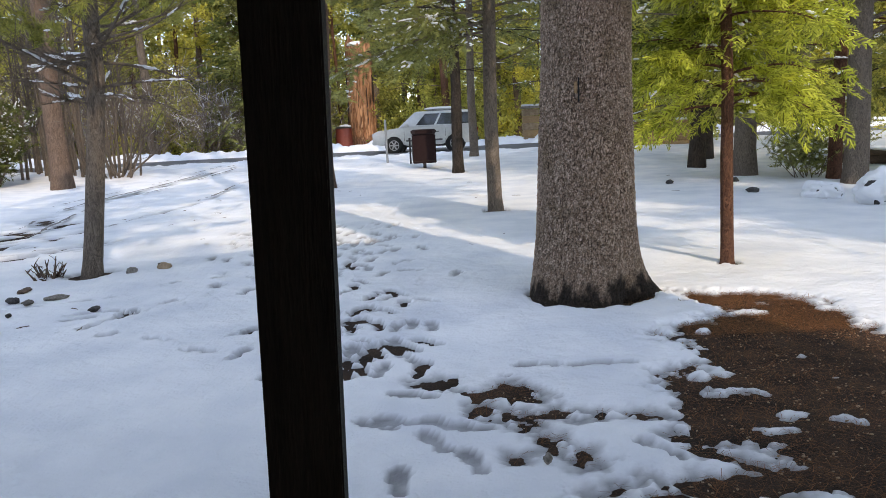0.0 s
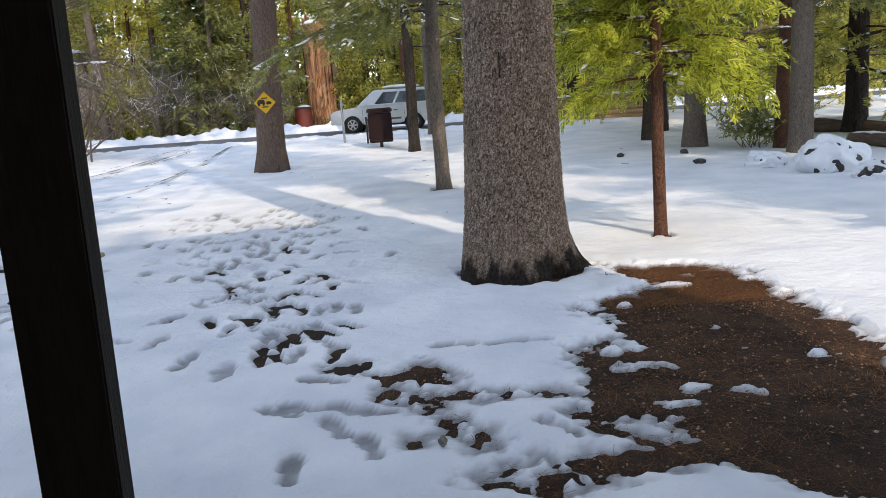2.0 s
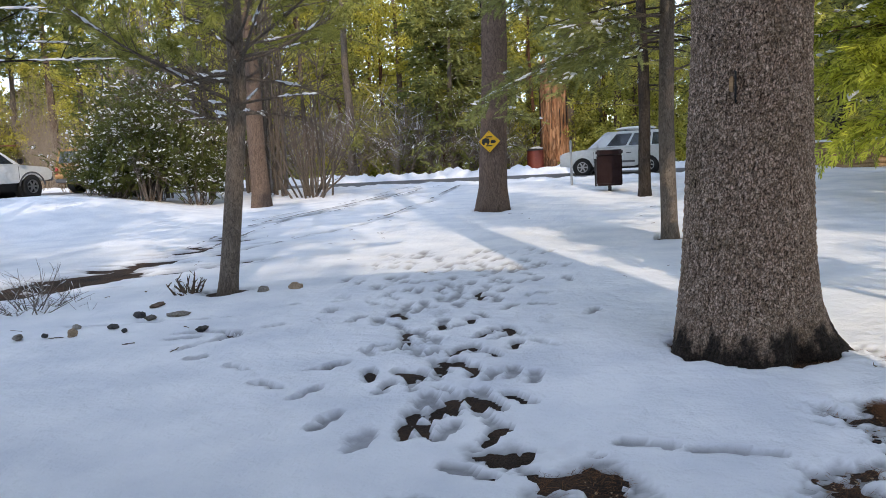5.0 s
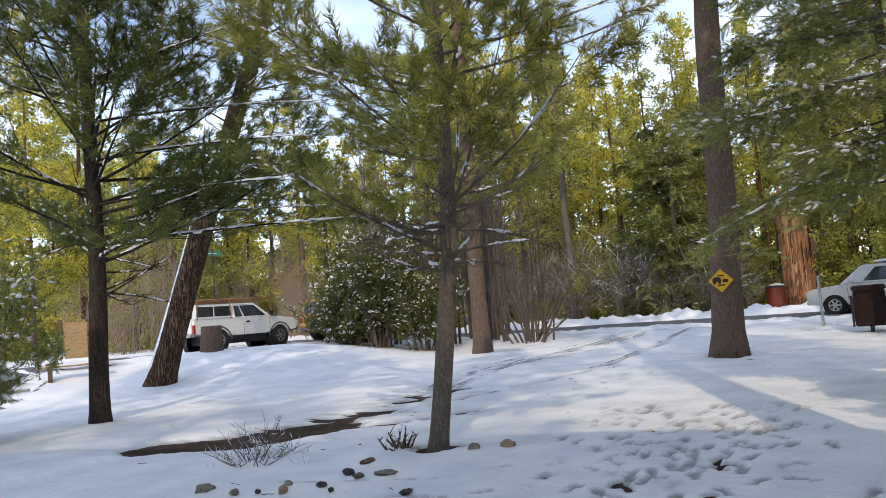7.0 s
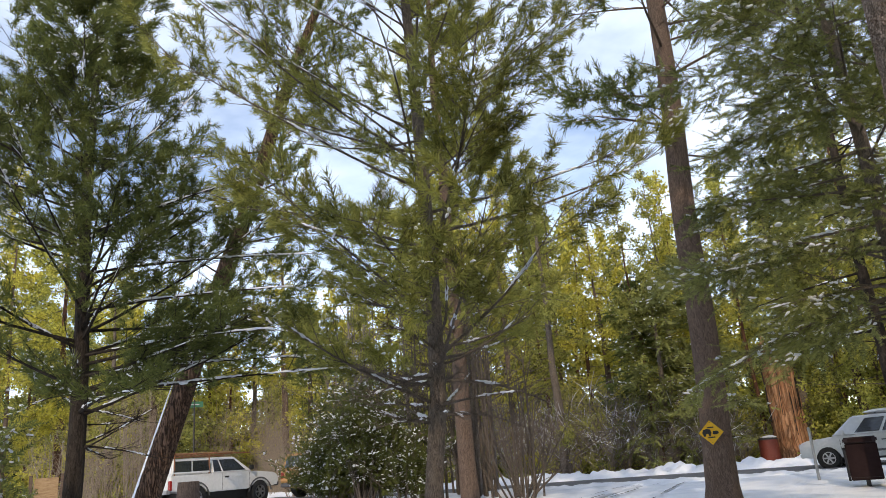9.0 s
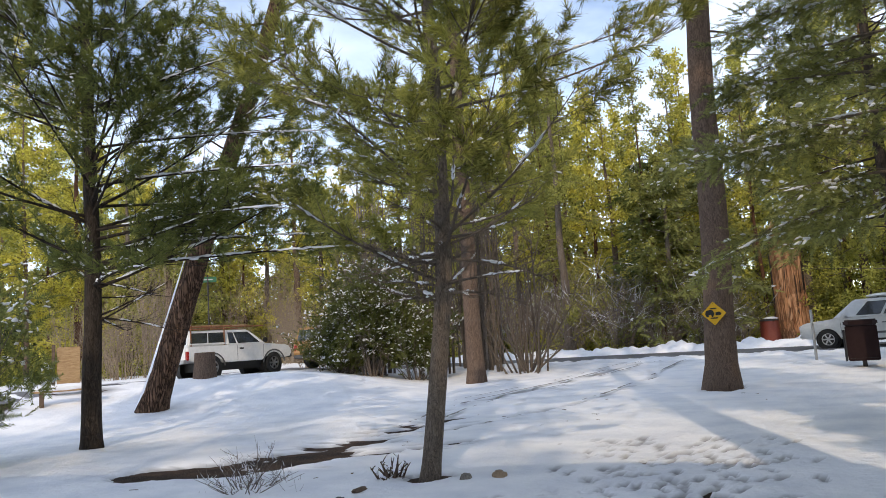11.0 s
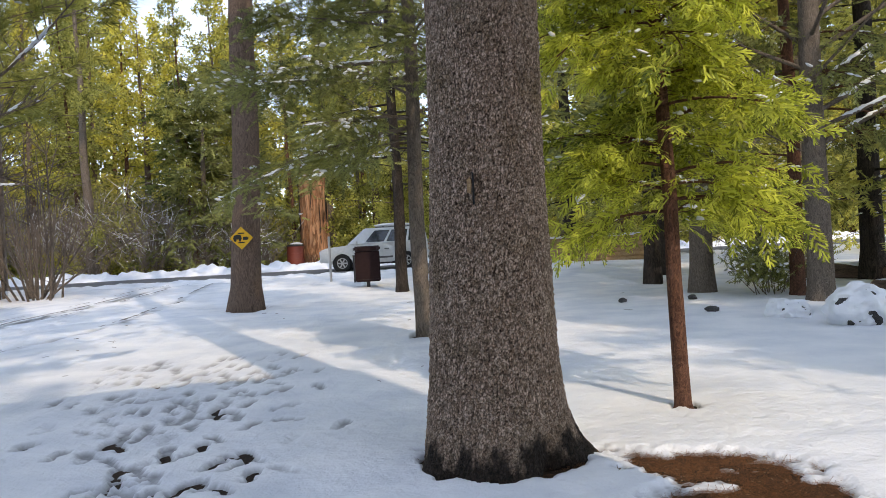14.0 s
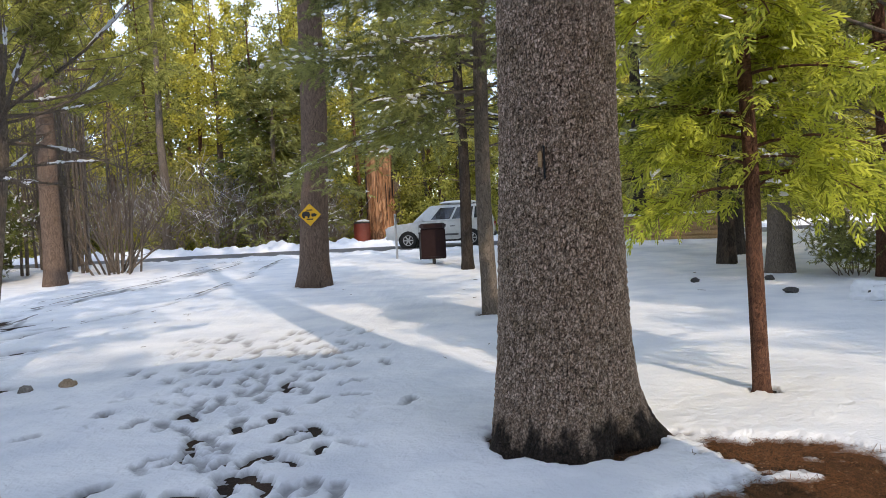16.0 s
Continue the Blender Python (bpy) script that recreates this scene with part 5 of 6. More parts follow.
bare_shrub("twig_shrub", "small leafless shrub poking through the snow", (-6.35, 8.1), 34, 0.66, 0.9, 340, TWIG, 0.55, thick=0.009, upright=-0.42, forks=6)
bare_shrub("dead_clump", "dead brown plant clump against the young pine", (-4.92, 9.15), 15, 0.36, 0.40, 321, LOG_WOOD, 0.4, thick=0.028, upright=0.1, forks=4)
bare_shrub("broken_branch_pile", "dark broken branches in the snow beyond the cedar", (8.2, 17.2), 22, 1.5, 1.6, 322, TWIG, 0.25, FIR, 0.2, 5, 0.012, forks=5)
bare_shrub("left_fir_shrub", "low green fir bough laden with snow", (-13.2, 7.5), 16, 3.4, 2.0, 323, TWIG, 0.35, PINE_DARK, 0.26, 12, 0.02, forks=8)


# ---------------------------------------------------------------- vehicles
def arch(cx, r, z0, k=9):
    """The line of a wheel opening from rear to front."""
    a0 = math.asin(min(1, max(-1, (z0 - 0.37) / r)))
    return [(cx - r * math.cos(a0 + (math.pi - 2 * a0) * i / (k - 1)), 0.37 + r * math.sin(a0 + (math.pi - 2 * a0) * i / (k - 1))) for i in range(k)]


def quad_pane(c, s0, s1, t0, t1, thick, proud):
    """A slab on part of a four-cornered face (corners: low left, low right, high right, high left)."""
    c = [Vector(v) for v in c]
    n = (c[1] - c[0]).cross(c[3] - c[0]).normalized()

    def at(s, t):
        return c[0].lerp(c[1], s).lerp(c[3].lerp(c[2], s), t)
    bm = bmesh.new()
    low = [bm.verts.new(at(s, t) + n * (proud - thick)) for s, t in ((s0, t0), (s1, t0), (s1, t1), (s0, t1))]
    top = [bm.verts.new(at(s, t) + n * proud) for s, t in ((s0, t0), (s1, t0), (s1, t1), (s0, t1))]
    bm.faces.new(top)
    bm.faces.new(low[::-1])
    for i in range(4):
        bm.faces.new((low[i], low[(i + 1) % 4], top[(i + 1) % 4], top[i]))
    return bm


def frustum(x0, x1, w0, z0, x2, x3, w1, z1):
    """A cab: lower outline x0..x1 by +-w0 at z0, upper outline x2..x3 by +-w1 at z1."""
    lo = [(x0, -w0, z0), (x1, -w0, z0), (x1, w0, z0), (x0, w0, z0)]
    hi = [(x2, -w1, z1), (x3, -w1, z1), (x3, w1, z1), (x2, w1, z1)]
    bm = bmesh.new()
    a, b = [bm.verts.new(v) for v in lo], [bm.verts.new(v) for v in hi]
    bm.faces.new(b)
    bm.faces.new(a[::-1])
    for i in range(4):
        bm.faces.new((a[i], a[(i + 1) % 4], b[(i + 1) % 4], b[i]))
    bmesh.ops.bevel(bm, geom=[e for e in bm.edges], offset=0.05, segments=3, affect="EDGES")
    right = [lo[0], lo[1], hi[1], hi[0]]
    left = [lo[2], lo[3], hi[3], hi[2]]
    front = [lo[1], lo[2], hi[2], hi[1]]
    back = [lo[3], lo[0], hi[0], hi[3]]
    return bm, right, left, front, back


def add_wheel(car, x, y, r, width):
    """A wheel on the side that y gives: tyre with a rounded tread, alloy rim with spokes."""
    sgn = 1 if y > 0 else -1
    wheel = part("wheel", rod(0.07, -0.03, 0.03), TRIM, car, at=pose(x, y, r, 90, 0, 0))
    bm = bmesh.new()
    prof = [(0.62 * r, -width / 2), (0.93 * r, -width / 2), (r, -width / 2 + 0.03), (r, width / 2 - 0.03), (0.93 * r, width / 2), (0.62 * r, width / 2)]
    k = 28
    rings = [[bm.verts.new((q * math.cos(2 * math.pi * i / k), q * math.sin(2 * math.pi * i / k), h)) for q, h in prof] for i in range(k)]
    for i in range(k):
        for j in range(len(prof)):
            a, b = rings[i], rings[(i + 1) % k]
            bm.faces.new((a[j], b[j], b[(j + 1) % 6], a[(j + 1) % 6]))
    part("tyre", bm, RUBBER, wheel)
    bm = bmesh.new()
    part("hub", rod(0.60 * r, -0.02, 0.02, 24), BLACK, wheel)
    face = -sgn * width * 0.42
    for i in range(6):
        m = Matrix.Rotation(i * math.pi / 3, 4, "Z") @ Matrix.Translation((0.33 * r, 0, 0.012))
        bmesh.ops.create_cube(bm, size=1, matrix=m @ Matrix.Diagonal((0.5 * r, 0.15 * r, 0.035, 1)))
    for i in range(24):
        m = Matrix.Rotation(i * math.pi / 12, 4, "Z") @ Matrix.Translation((0.575 * r, 0, 0.0))
        bmesh.ops.create_cube(bm, size=1, matrix=m @ Matrix.Diagonal((0.07 * r, 0.17 * r, 0.06, 1)))
    rod(0.13 * r, -0.01, 0.03, 12, bm=bm)
    if face < 0:
        bmesh.ops.scale(bm, vec=(1, 1, -1), verts=bm.verts)
    bmesh.ops.translate(bm, vec=(0, 0, face * 0.8), verts=bm.verts)
    part("rim", bm, ALLOY, wheel)


def vehicle(name, label, at, paint, profile, width, fr_x, re_x, r, arch_r):
    car = thing(name, label, "car" if name != "pickup_truck" else "truck", at)
    bm = bmesh.new()
    half = width / 2
    a = [bm.verts.new((x, -half, z)) for x, z in profile]
    b = [bm.verts.new((x, half, z)) for x, z in profile]
    fa, fb = bm.faces.new(a), bm.faces.new(b[::-1])
    for i in range(len(a)):
        j = (i + 1) % len(a)
        bm.faces.new((a[i], b[i], b[j], a[j]))
    bmesh.ops.bevel(bm, geom=list(fa.edges) + list(fb.edges), offset=0.035, segments=2, affect="EDGES")
    bmesh.ops.triangulate(bm, faces=[f for f in bm.faces if len(f.verts) > 4])
    part("body", bm, paint, car)
    part("underbody", box(re_x - 0.3, fr_x + 0.3, -half + 0.22, half - 0.22, 0.26, 0.75), BLACK, car)
    for x in (fr_x, re_x):
        for y in (-half + 0.10, half - 0.10):
            add_wheel(car, x, y, r, 0.24)
            part("wheel_well", rod(arch_r - 0.005, -0.14, 0.14, 20), BLACK, car, at=pose(x, y * (1 - 0.20), 0.37, 90, 0, 0))
            rim = arch(x, arch_r + 0.02, 0.44, 12)
            out = arch(x, arch_r + 0.075, 0.44, 12)
            bm = prism(rim + out[::-1], 0.03)
            part("wheel_arch", bm, paint if name == "suv" else TRIM, car, at=pose(0, half + 0.004 if y > 0 else -half - 0.004, 0))
    return car, half


def suv(name, label, at, paint, rack=True):
    prof = [(-2.30, 0.42), (-1.9, 0.36)] + arch(-1.36, 0.45, 0.38) + [(-0.75, 0.34), (0.8, 0.34)] + arch(1.42, 0.45, 0.38) + [(2.0, 0.40), (2.32, 0.44), (2.40, 0.66), (2.38, 0.86), (2.30, 0.98), (2.1, 1.05), (1.25, 1.14), (1.0, 1.15), (-2.34, 1.15), (-2.40, 0.7)]
    car, half = vehicle(name, label, at, paint, prof, 1.84, 1.42, -1.36, 0.375, 0.45)
    bm, right, left, front, back = frustum(-2.34, 1.22, 0.90, 1.13, -2.20, 0.40, 0.74, 1.84)
    part("cabin", bm, paint, car)
    for side in (right, left):
        spans = ((0.03, 0.24), (0.27, 0.52), (0.55, 0.79)) if side is right else ((0.21, 0.45), (0.48, 0.73), (0.76, 0.97))
        for s0, s1 in spans:
            part("window", quad_pane(side, s0, s1, 0.14, 0.84, 0.012, 0.006), GLASS, car)
    part("windscreen", quad_pane(front, 0.06, 0.94, 0.06, 0.9, 0.012, 0.006), GLASS, car)
    part("rear_window", quad_pane(back, 0.1, 0.9, 0.16, 0.85, 0.012, 0.006), GLASS, car)
    for y in (-0.66, 0.66):
        part("headlight", box(2.27, 2.42, y - 0.2, y + 0.2, 0.76, 0.95, 0.03), LAMP_CLEAR, car)
        part("tail_light", box(-2.39, -2.3, y * 1.2 - 0.09, y * 1.2 + 0.09, 0.75, 1.05, 0.02), LAMP_RED, car)
        part("mirror", box(0.72, 0.86, y * 1.52 - 0.07, y * 1.52 + 0.07, 1.16, 1.34, 0.03), SILVER, car)
        part("side_trim", box(-0.8, 0.85, y * 1.40 - 0.012, y * 1.40 + 0.012, 0.52, 0.60, 0.005), TRIM, car)
        for x in (-0.55, 0.38):
            part("door_handle", box(x - 0.1, x + 0.1, y * 1.405 - 0.012, y * 1.405 + 0.012, 0.90, 0.94, 0.005), TRIM, car)
        for x in (-0.95, -0.02, 0.93):
            part("door_seam", box(x - 0.006, x + 0.006, y * 1.395 - 0.003, y * 1.395 + 0.003, 0.40, 1.02), BLACK, car)
    part("grille", box(2.35, 2.425, -0.42, 0.42, 0.70, 0.90, 0.01), TRIM, car)
    part("front_bumper", box(2.25, 2.42, -0.88, 0.88, 0.42, 0.60, 0.04), paint, car)
    part("rear_bumper", box(-2.44, -2.28, -0.88, 0.88, 0.42, 0.60, 0.04), TRIM, car)
    if rack:
        for y in (-0.58, 0.58):
            part("roof_rail", box(-1.8, -0.05, y - 0.02, y + 0.02, 1.83, 1.87, 0.01), TRIM, car)
        for x in (-1.5, -0.4):
            part("crossbar", box(x - 0.03, x + 0.03, -0.6, 0.6, 1.87, 1.90, 0.01), TRIM, car)
        bm = boulder((0.85, 0.38, 0.10), 4, 0.08)
        bmesh.ops.translate(bm, vec=(-0.8, 0, 1.89), verts=bm.verts)
        part("roof_box", bm, WHITE, car, "long white load strapped on the roof rack", True)
    return car


suv("suv", "silver-white four-wheel-drive wagon parked beyond the road edge", pose(-0.95, 35.0, 0.33, 0, 0, 177), SILVER)
suv("station_wagon", "old orange-tan wagon half hidden behind evergreen shrubs", pose(-23.1, 29.6, 0.87, 0, 0, 90), TAN_PAINT, False)


def pickup(at):
    prof = [(-2.50, 0.70), (-1.95, 0.60)] + arch(-1.45, 0.52, 0.6) + [(-0.9, 0.56), (0.95, 0.56)] + arch(1.55, 0.52, 0.6) + [(2.2, 0.6), (2.45, 0.64), (2.52, 0.78), (2.50, 0.94), (2.40, 1.06), (2.2, 1.12), (1.35, 1.20), (1.0, 1.22), (-0.78, 1.22), (-2.52, 1.22)]
    car, half = vehicle("pickup_truck", "white extended-cab pickup truck with a canopy and rusty ladder rack", at, WHITE, prof, 1.74, 1.55, -1.45, 0.41, 0.52)
    bm, right, left, front, back = frustum(-0.74, 1.22, 0.84, 1.20, -0.66, 0.42, 0.66, 1.80)
    part("cab", bm, WHITE, car)
    for side, spans in ((right, ((0.05, 0.24), (0.28, 0.86))), (left, ((0.14, 0.72), (0.76, 0.95)))):
        for s0, s1 in spans:
            part("window", quad_pane(side, s0, s1, 0.12, 0.84, 0.012, 0.006), GLASS, car)
    part("windscreen", quad_pane(front, 0.06, 0.94, 0.06, 0.9, 0.012, 0.006), GLASS, car)
    bm, right, left, front, back = frustum(-2.50, -0.78, 0.84, 1.225, -2.40, -0.78, 0.76, 1.80)
    part("canopy", bm, WHITE, car, "white fibreglass canopy over the load bed")
    for side in (right, left):
        for s0, s1 in ((0.05, 0.49), (0.52, 0.95)):
            part("canopy_window", quad_pane(side, s0, s1, 0.18, 0.84, 0.012, 0.006), GLASS, car)
    part("rear_window", quad_pane(back, 0.08, 0.92, 0.12, 0.88, 0.012, 0.006), GLASS, car)
    part("tailgate", box(-2.545, -2.5, -0.70, 0.70, 0.74, 1.18, 0.01), WHITE, car)
    part("rear_bumper", box(-2.68, -2.5, -0.82, 0.82, 0.60, 0.74, 0.02), STEEL, car)
    part("front_bumper", box(2.42, 2.58, -0.84, 0.84, 0.58, 0.78, 0.04), TRIM, car)
    for y in (-0.66, 0.66):
        part("headlight", box(2.38, 2.5, y - 0.16, y + 0.16, 0.84, 1.0, 0.02), LAMP_CLEAR, car)
        part("tail_light", box(-2.55, -2.48, y * 1.2 - 0.07, y * 1.2 + 0.07, 0.72, 1.05, 0.01), LAMP_RED, car)
        part("mirror", box(0.95, 1.1, y * 1.48 - 0.08, y * 1.48 + 0.08, 1.26, 1.44, 0.03), BLACK, car)
        part("door_handle", box(-0.18, 0.02, y * 1.33 - 0.012, y * 1.33 + 0.012, 1.03, 1.09, 0.005), BLACK, car)
        for x in (-0.28, 1.02):
            part("door_seam", box(x - 0.006, x + 0.006, y * 1.32 - 0.003, y * 1.32 + 0.003, 0.6, 1.18), BLACK, car)
        for x in (-2.35, -0.85):
            m = pose(x, y * 1.22, 1.20, 0, 0, 0)
            part("rack_leg", rod(0.025, 0, 0.72, 8), RUST, car, "rusty steel ladder-rack leg", at=m)
        part("rack_rail", box(-2.5, 1.1, y * 1.2 - 0.025, y * 1.2 + 0.025, 1.90, 1.95, 0.01), RUST, car)
    for x in (-2.3, -1.4, -0.5):
        part("rack_bar", box(x - 0.03, x + 0.03, -0.8, 0.8, 1.95, 1.99, 0.01), RUST, car)
    part("board", box(-2.4, 0.8, -0.2, 0.12, 1.995, 2.03, 0.005), TAN_WOOD, car, "weathered plank lying on the rack")
    return car


pickup(pose(-22.75, 22.3, 0.85, 0, 0, 87))


# ---------------------------------------------------------------- things by the road
def litter_bin():
    b = thing("litter_bin", "dark brown bear-proof steel litter bin with grey lid on a post, shade darkening its colours", "litter bin", pose(-0.80, 26.1, over(-0.8, 26.1) + 0.05, 0, 0, 4))
    part("leg", rod(0.06, -0.08, 0.18, 10), IRON, b)
    part("body", box(-0.40, 0.40, -0.33, 0.33, 0.17, 1.15, 0.025), BIN_BROWN, b)
    lid = part("lid", box(-0.43, 0.43, -0.36, 0.36, 1.155, 1.32, 0.04), BIN_LID, b, "grey sloping lid")
    part("flap", box(-0.3, 0.3, -0.375, -0.362, 1.18, 1.29, 0.004), BIN_BROWN, lid)
    part("door_seam", box(-0.36, 0.36, -0.3335, -0.331, 0.24, 0.25), BLACK, b)
    part("hinge", rod(0.015, 0.3, 1.0, 8), IRON, b, at=pose(-0.41, -0.3, 0))


litter_bin()
p = thing("marker_pole", "pale galvanised steel marker pole with rounded cap", "pole", pose(-2.30, 28.6, over(-2.3, 28.6)))
part("shaft", rod(0.045, -0.05, 1.62, 12), STEEL, p)
part("cap", rod(0.05, 1.62, 1.66, 12, 0.02), STEEL, p)
p = thing("short_post", "short dark iron post next to the litter bin", "post", pose(-1.36, 27.6, over(-1.36, 27.6)))
part("shaft", rod(0.035, -0.05, 1.0, 10), IRON, p)
part("top_band", rod(0.042, 0.94, 1.0, 10), IRON, p)

p = thing("warning_sign", "yellow diamond wildlife warning sign with black shapes on a trunk", "sign", pose(-3.50, 20.385, 1.86, 0, 0, 6))
part("plate", prism([(-0.285, 0), (0, -0.285), (0.285, 0), (0, 0.285)], 0.012), YELLOW, p)
# the pictured shapes stay plain bars and blocks
bm = prism([(-0.19, -0.005), (-0.17, 0.045), (-0.09, 0.062), (-0.01, 0.05), (0.01, 0.0), (-0.02, -0.055), (-0.05, -0.055), (-0.06, -0.02), (-0.11, -0.02), (-0.12, -0.055), (-0.16, -0.055)], 0.006)
bmesh.ops.scale(bm, vec=(1.05, 1.0, 1.5), verts=bm.verts)
part("large_shape", bm, BLACK, p, at=pose(0, -0.010, 0))
part("small_shape", prism([(0.035, -0.03), (0.045, 0.03), (0.13, 0.036), (0.18, 0.0), (0.15, -0.045), (0.06, -0.05)], 0.006), BLACK, p, at=pose(0, -0.010, 0))
part("word_bar", box(-0.075, 0.075, -0.013, -0.0065, 0.105, 0.135), BLACK, p)
part("word_bar", box(-0.08, 0.08, -0.013, -0.0065, -0.125, -0.095), BLACK, p)
for x, z in ((0, 0.235), (0, -0.235)):
    part("nail", rod(0.01, -0.012, 0.0, 8), IRON, p, at=pose(x, -0.006, z, 90, 0, 0))

# broken snag and red bin beyond the road
r = np.random.default_rng(61)
snag = thing("broken_snag", "broken tree trunk of bare split orange-red wood", "dead tree", pose(-5.15, 46.2, 0.2))
axis = np.stack([np.zeros(40), np.zeros(40), np.linspace(-0.2, 6.3, 40)], 1)
V, F = trunk_mesh(axis, np.interp(np.linspace(0, 1, 40), [0, 0.15, 1], [1.05, 0.86, 0.74]), 48, r, 0.12, 1.1)
V = V.reshape(40, 48, 3)
V[-3:, :, 2] += (r.normal(size=48) * 0.18 + 0.25 * np.sin(np.arange(48) * 0.26))[None] * np.array([0.3, 0.7, 1.0])[:, None]
V[-1, :, :2] *= 0.93
lid = np.concatenate([V.reshape(-1, 3), [[0, 0, 5.9]]])
k = 39 * 48
cap = np.array([[k + i, k + (i + 1) % 48, 40 * 48] for i in range(48)])
part("trunk", np_mesh("trunk", lid, [F, cap], SNAG, True), None, snag)
bm = bmesh.new()
bmesh.ops.create_icosphere(bm, subdivisions=3, radius=1)
for v in bm.verts:
    v.co = Vector((v.co.x * 0.66, v.co.y * 0.66, max(v.co.z, -0.3) * 0.2 * (1 + 0.5 * noise.noise(v.co * 3)) + 6.25))
part("snow_cap", bm, SNOW, snag, "cap of snow on the broken top", True)
for i in range(9):
    a = -90 + r.uniform(-75, 75)
    bm = box(-0.012, 0.012, -0.03, 0.02, 0, r.uniform(1.2, 3.6), 0.004)
    rr = 0.86
    part("split", bm, BARK_DARK, snag, "dark split in the wood", at=pose(rr * math.cos(radians(a)) * 0.97, rr * math.sin(radians(a)) * 0.97, r.uniform(0.8, 2.6), r.uniform(-1.5, 1.5), r.uniform(-2, 2), a + 90))
p = thing("red_bin", "rust-red round steel bin with a snow-covered lid", "bin", pose(-6.2, 45.2, 0.3))
part("body", rod(0.52, 0, 1.25, 28, 0.48), BIN_RED, p)
part("lid", rod(0.53, 1.25, 1.36, 28, 0.4), IRON, p)
bm = boulder((0.36, 0.3, 0.09), 9, 0.3)
bmesh.ops.translate(bm, vec=(0.08, -0.08, 1.33), verts=bm.verts)
part("snow_cap", bm, SNOW, p, smooth=True)
for z in (0.35, 0.8):
    part("rib", rod(0.535, z, z + 0.04, 28), BIN_RED, p)

p = thing("stone_pillar", "tan stone gate pillar beyond the road", "pillar", pose(4.4, 39.5, 0.3))
for i in range(5):
    part("stone_course", box(-0.42 + 0.02 * (i % 2), 0.42 - 0.015 * (i % 3), -0.4, 0.4, i * 0.36, i * 0.36 + 0.345, 0.03), TAN_WOOD if i % 2 else CUT_WOOD, p)
part("coping", box(-0.5, 0.5, -0.48, 0.48, 1.81, 1.93, 0.03), ROCK, p)
part("snow_cap", box(-0.46, 0.46, -0.44, 0.44, 1.933, 2.03, 0.045), SNOW, p)

p = thing("low_log_wall", "low tan timber wall with snow along its top", "wall", pose(7.9, 31.2, 0.25, 0, 0, -14))
for i in range(5):
    part("log", rod(0.11, -2.2, 2.2, 12), TAN_WOOD, p, at=pose(0, 0, 0.1 + i * 0.205, 0, 90, 0))
part("snow_cap", box(-2.2, 2.2, -0.12, 0.12, 1.03, 1.12, 0.04), SNOW, p)
for x in (-2.0, 0.0, 2.0):
    part("post", box(x - 0.08, x + 0.08, 0.115, 0.25, -0.1, 1.2, 0.01), LOG_WOOD, p)

# by the drive
z0 = over(-19.9, 18.75)
p = thing("tree_stump", "cut tree stump with cracked bark and pale top", "stump", pose(-19.9, 18.75, z0))
V, F = trunk_mesh(np.stack([np.zeros(14), np.zeros(14), np.linspace(-0.1, 0.88, 14)], 1), np.linspace(0.37, 0.33, 14), 36, np.random.default_rng(3), 0.08, 1.15)
part("bark", np_mesh("bark", V, [F], BARK_BROWN, True), None, p)
part("cut_top", rod(0.325, 0.84, 0.885, 36), CUT_WOOD, p)
z0 = over(-20.3, 14.1)
p = thing("bench", "wooden bench with a thick cushion of snow on its seat", "bench", pose(-20.3, 14.1, z0, 0, 0, 62))
for y in (-0.17, 0.0, 0.17):
    part("seat_plank", box(-0.85, 0.85, y - 0.075, y + 0.075, 0.43, 0.48, 0.008), TAN_WOOD, p)
for x in (-0.62, 0.62):
    part("leg", box(x - 0.06, x + 0.06, -0.2, 0.2, -0.1, 0.43, 0.01), LOG_WOOD, p)
bm = boulder((0.86, 0.27, 0.14), 12, 0.12)
bmesh.ops.translate(bm, vec=(0, 0, 0.44), verts=bm.verts)
part("snow_cushion", bm, SNOW, p, smooth=True)
p = thing("notice_board", "tan plywood notice board on two posts with brown trim", "notice board", pose(-21.6, 14.95, over(-21.6, 14.95), 0, 0, 56))
part("board", box(-0.32, 0.32, -0.025, 0.025, 0.25, 1.45, 0.008), TAN_WOOD, p)
for x in (-0.42, 0.42):
    part("post", box(x - 0.045, x + 0.045, -0.05, 0.05, -0.15, 1.55, 0.006), LOG_WOOD, p)
part("shelf", box(-0.5, 0.5, -0.3, 0.02, 0.14, 0.2, 0.01), LOG_WOOD, p)
p = thing("street_sign", "green street name sign with white lettering bars on a pole", "street sign", pose(-24.75, 23.0, 0.84, 0, 0, 45))
part("pole", rod(0.03, -0.1, 4.3, 10), IRON, p)
part("blade", box(-0.36, 0.36, -0.008, 0.008, 3.98, 4.22, 0.004), GREEN_SIGN, p)
part("lettering_bar", box(-0.2, 0.2, -0.0135, -0.0085, 4.08, 4.12), STEEL, p)


# ---------------------------------------------------------------- stones, logs and boulders
def stone(name, label, x, y, size, seed, mat, sink=0.3, turn=0, group="", smooth=True):
    ob = part(name, boulder(size, seed), mat, None, "", smooth, pose(x, y, over(x, y) + 0.07 - size[2] * sink, 0, 0, turn))
    return tagged(ob, label, "stone", group)


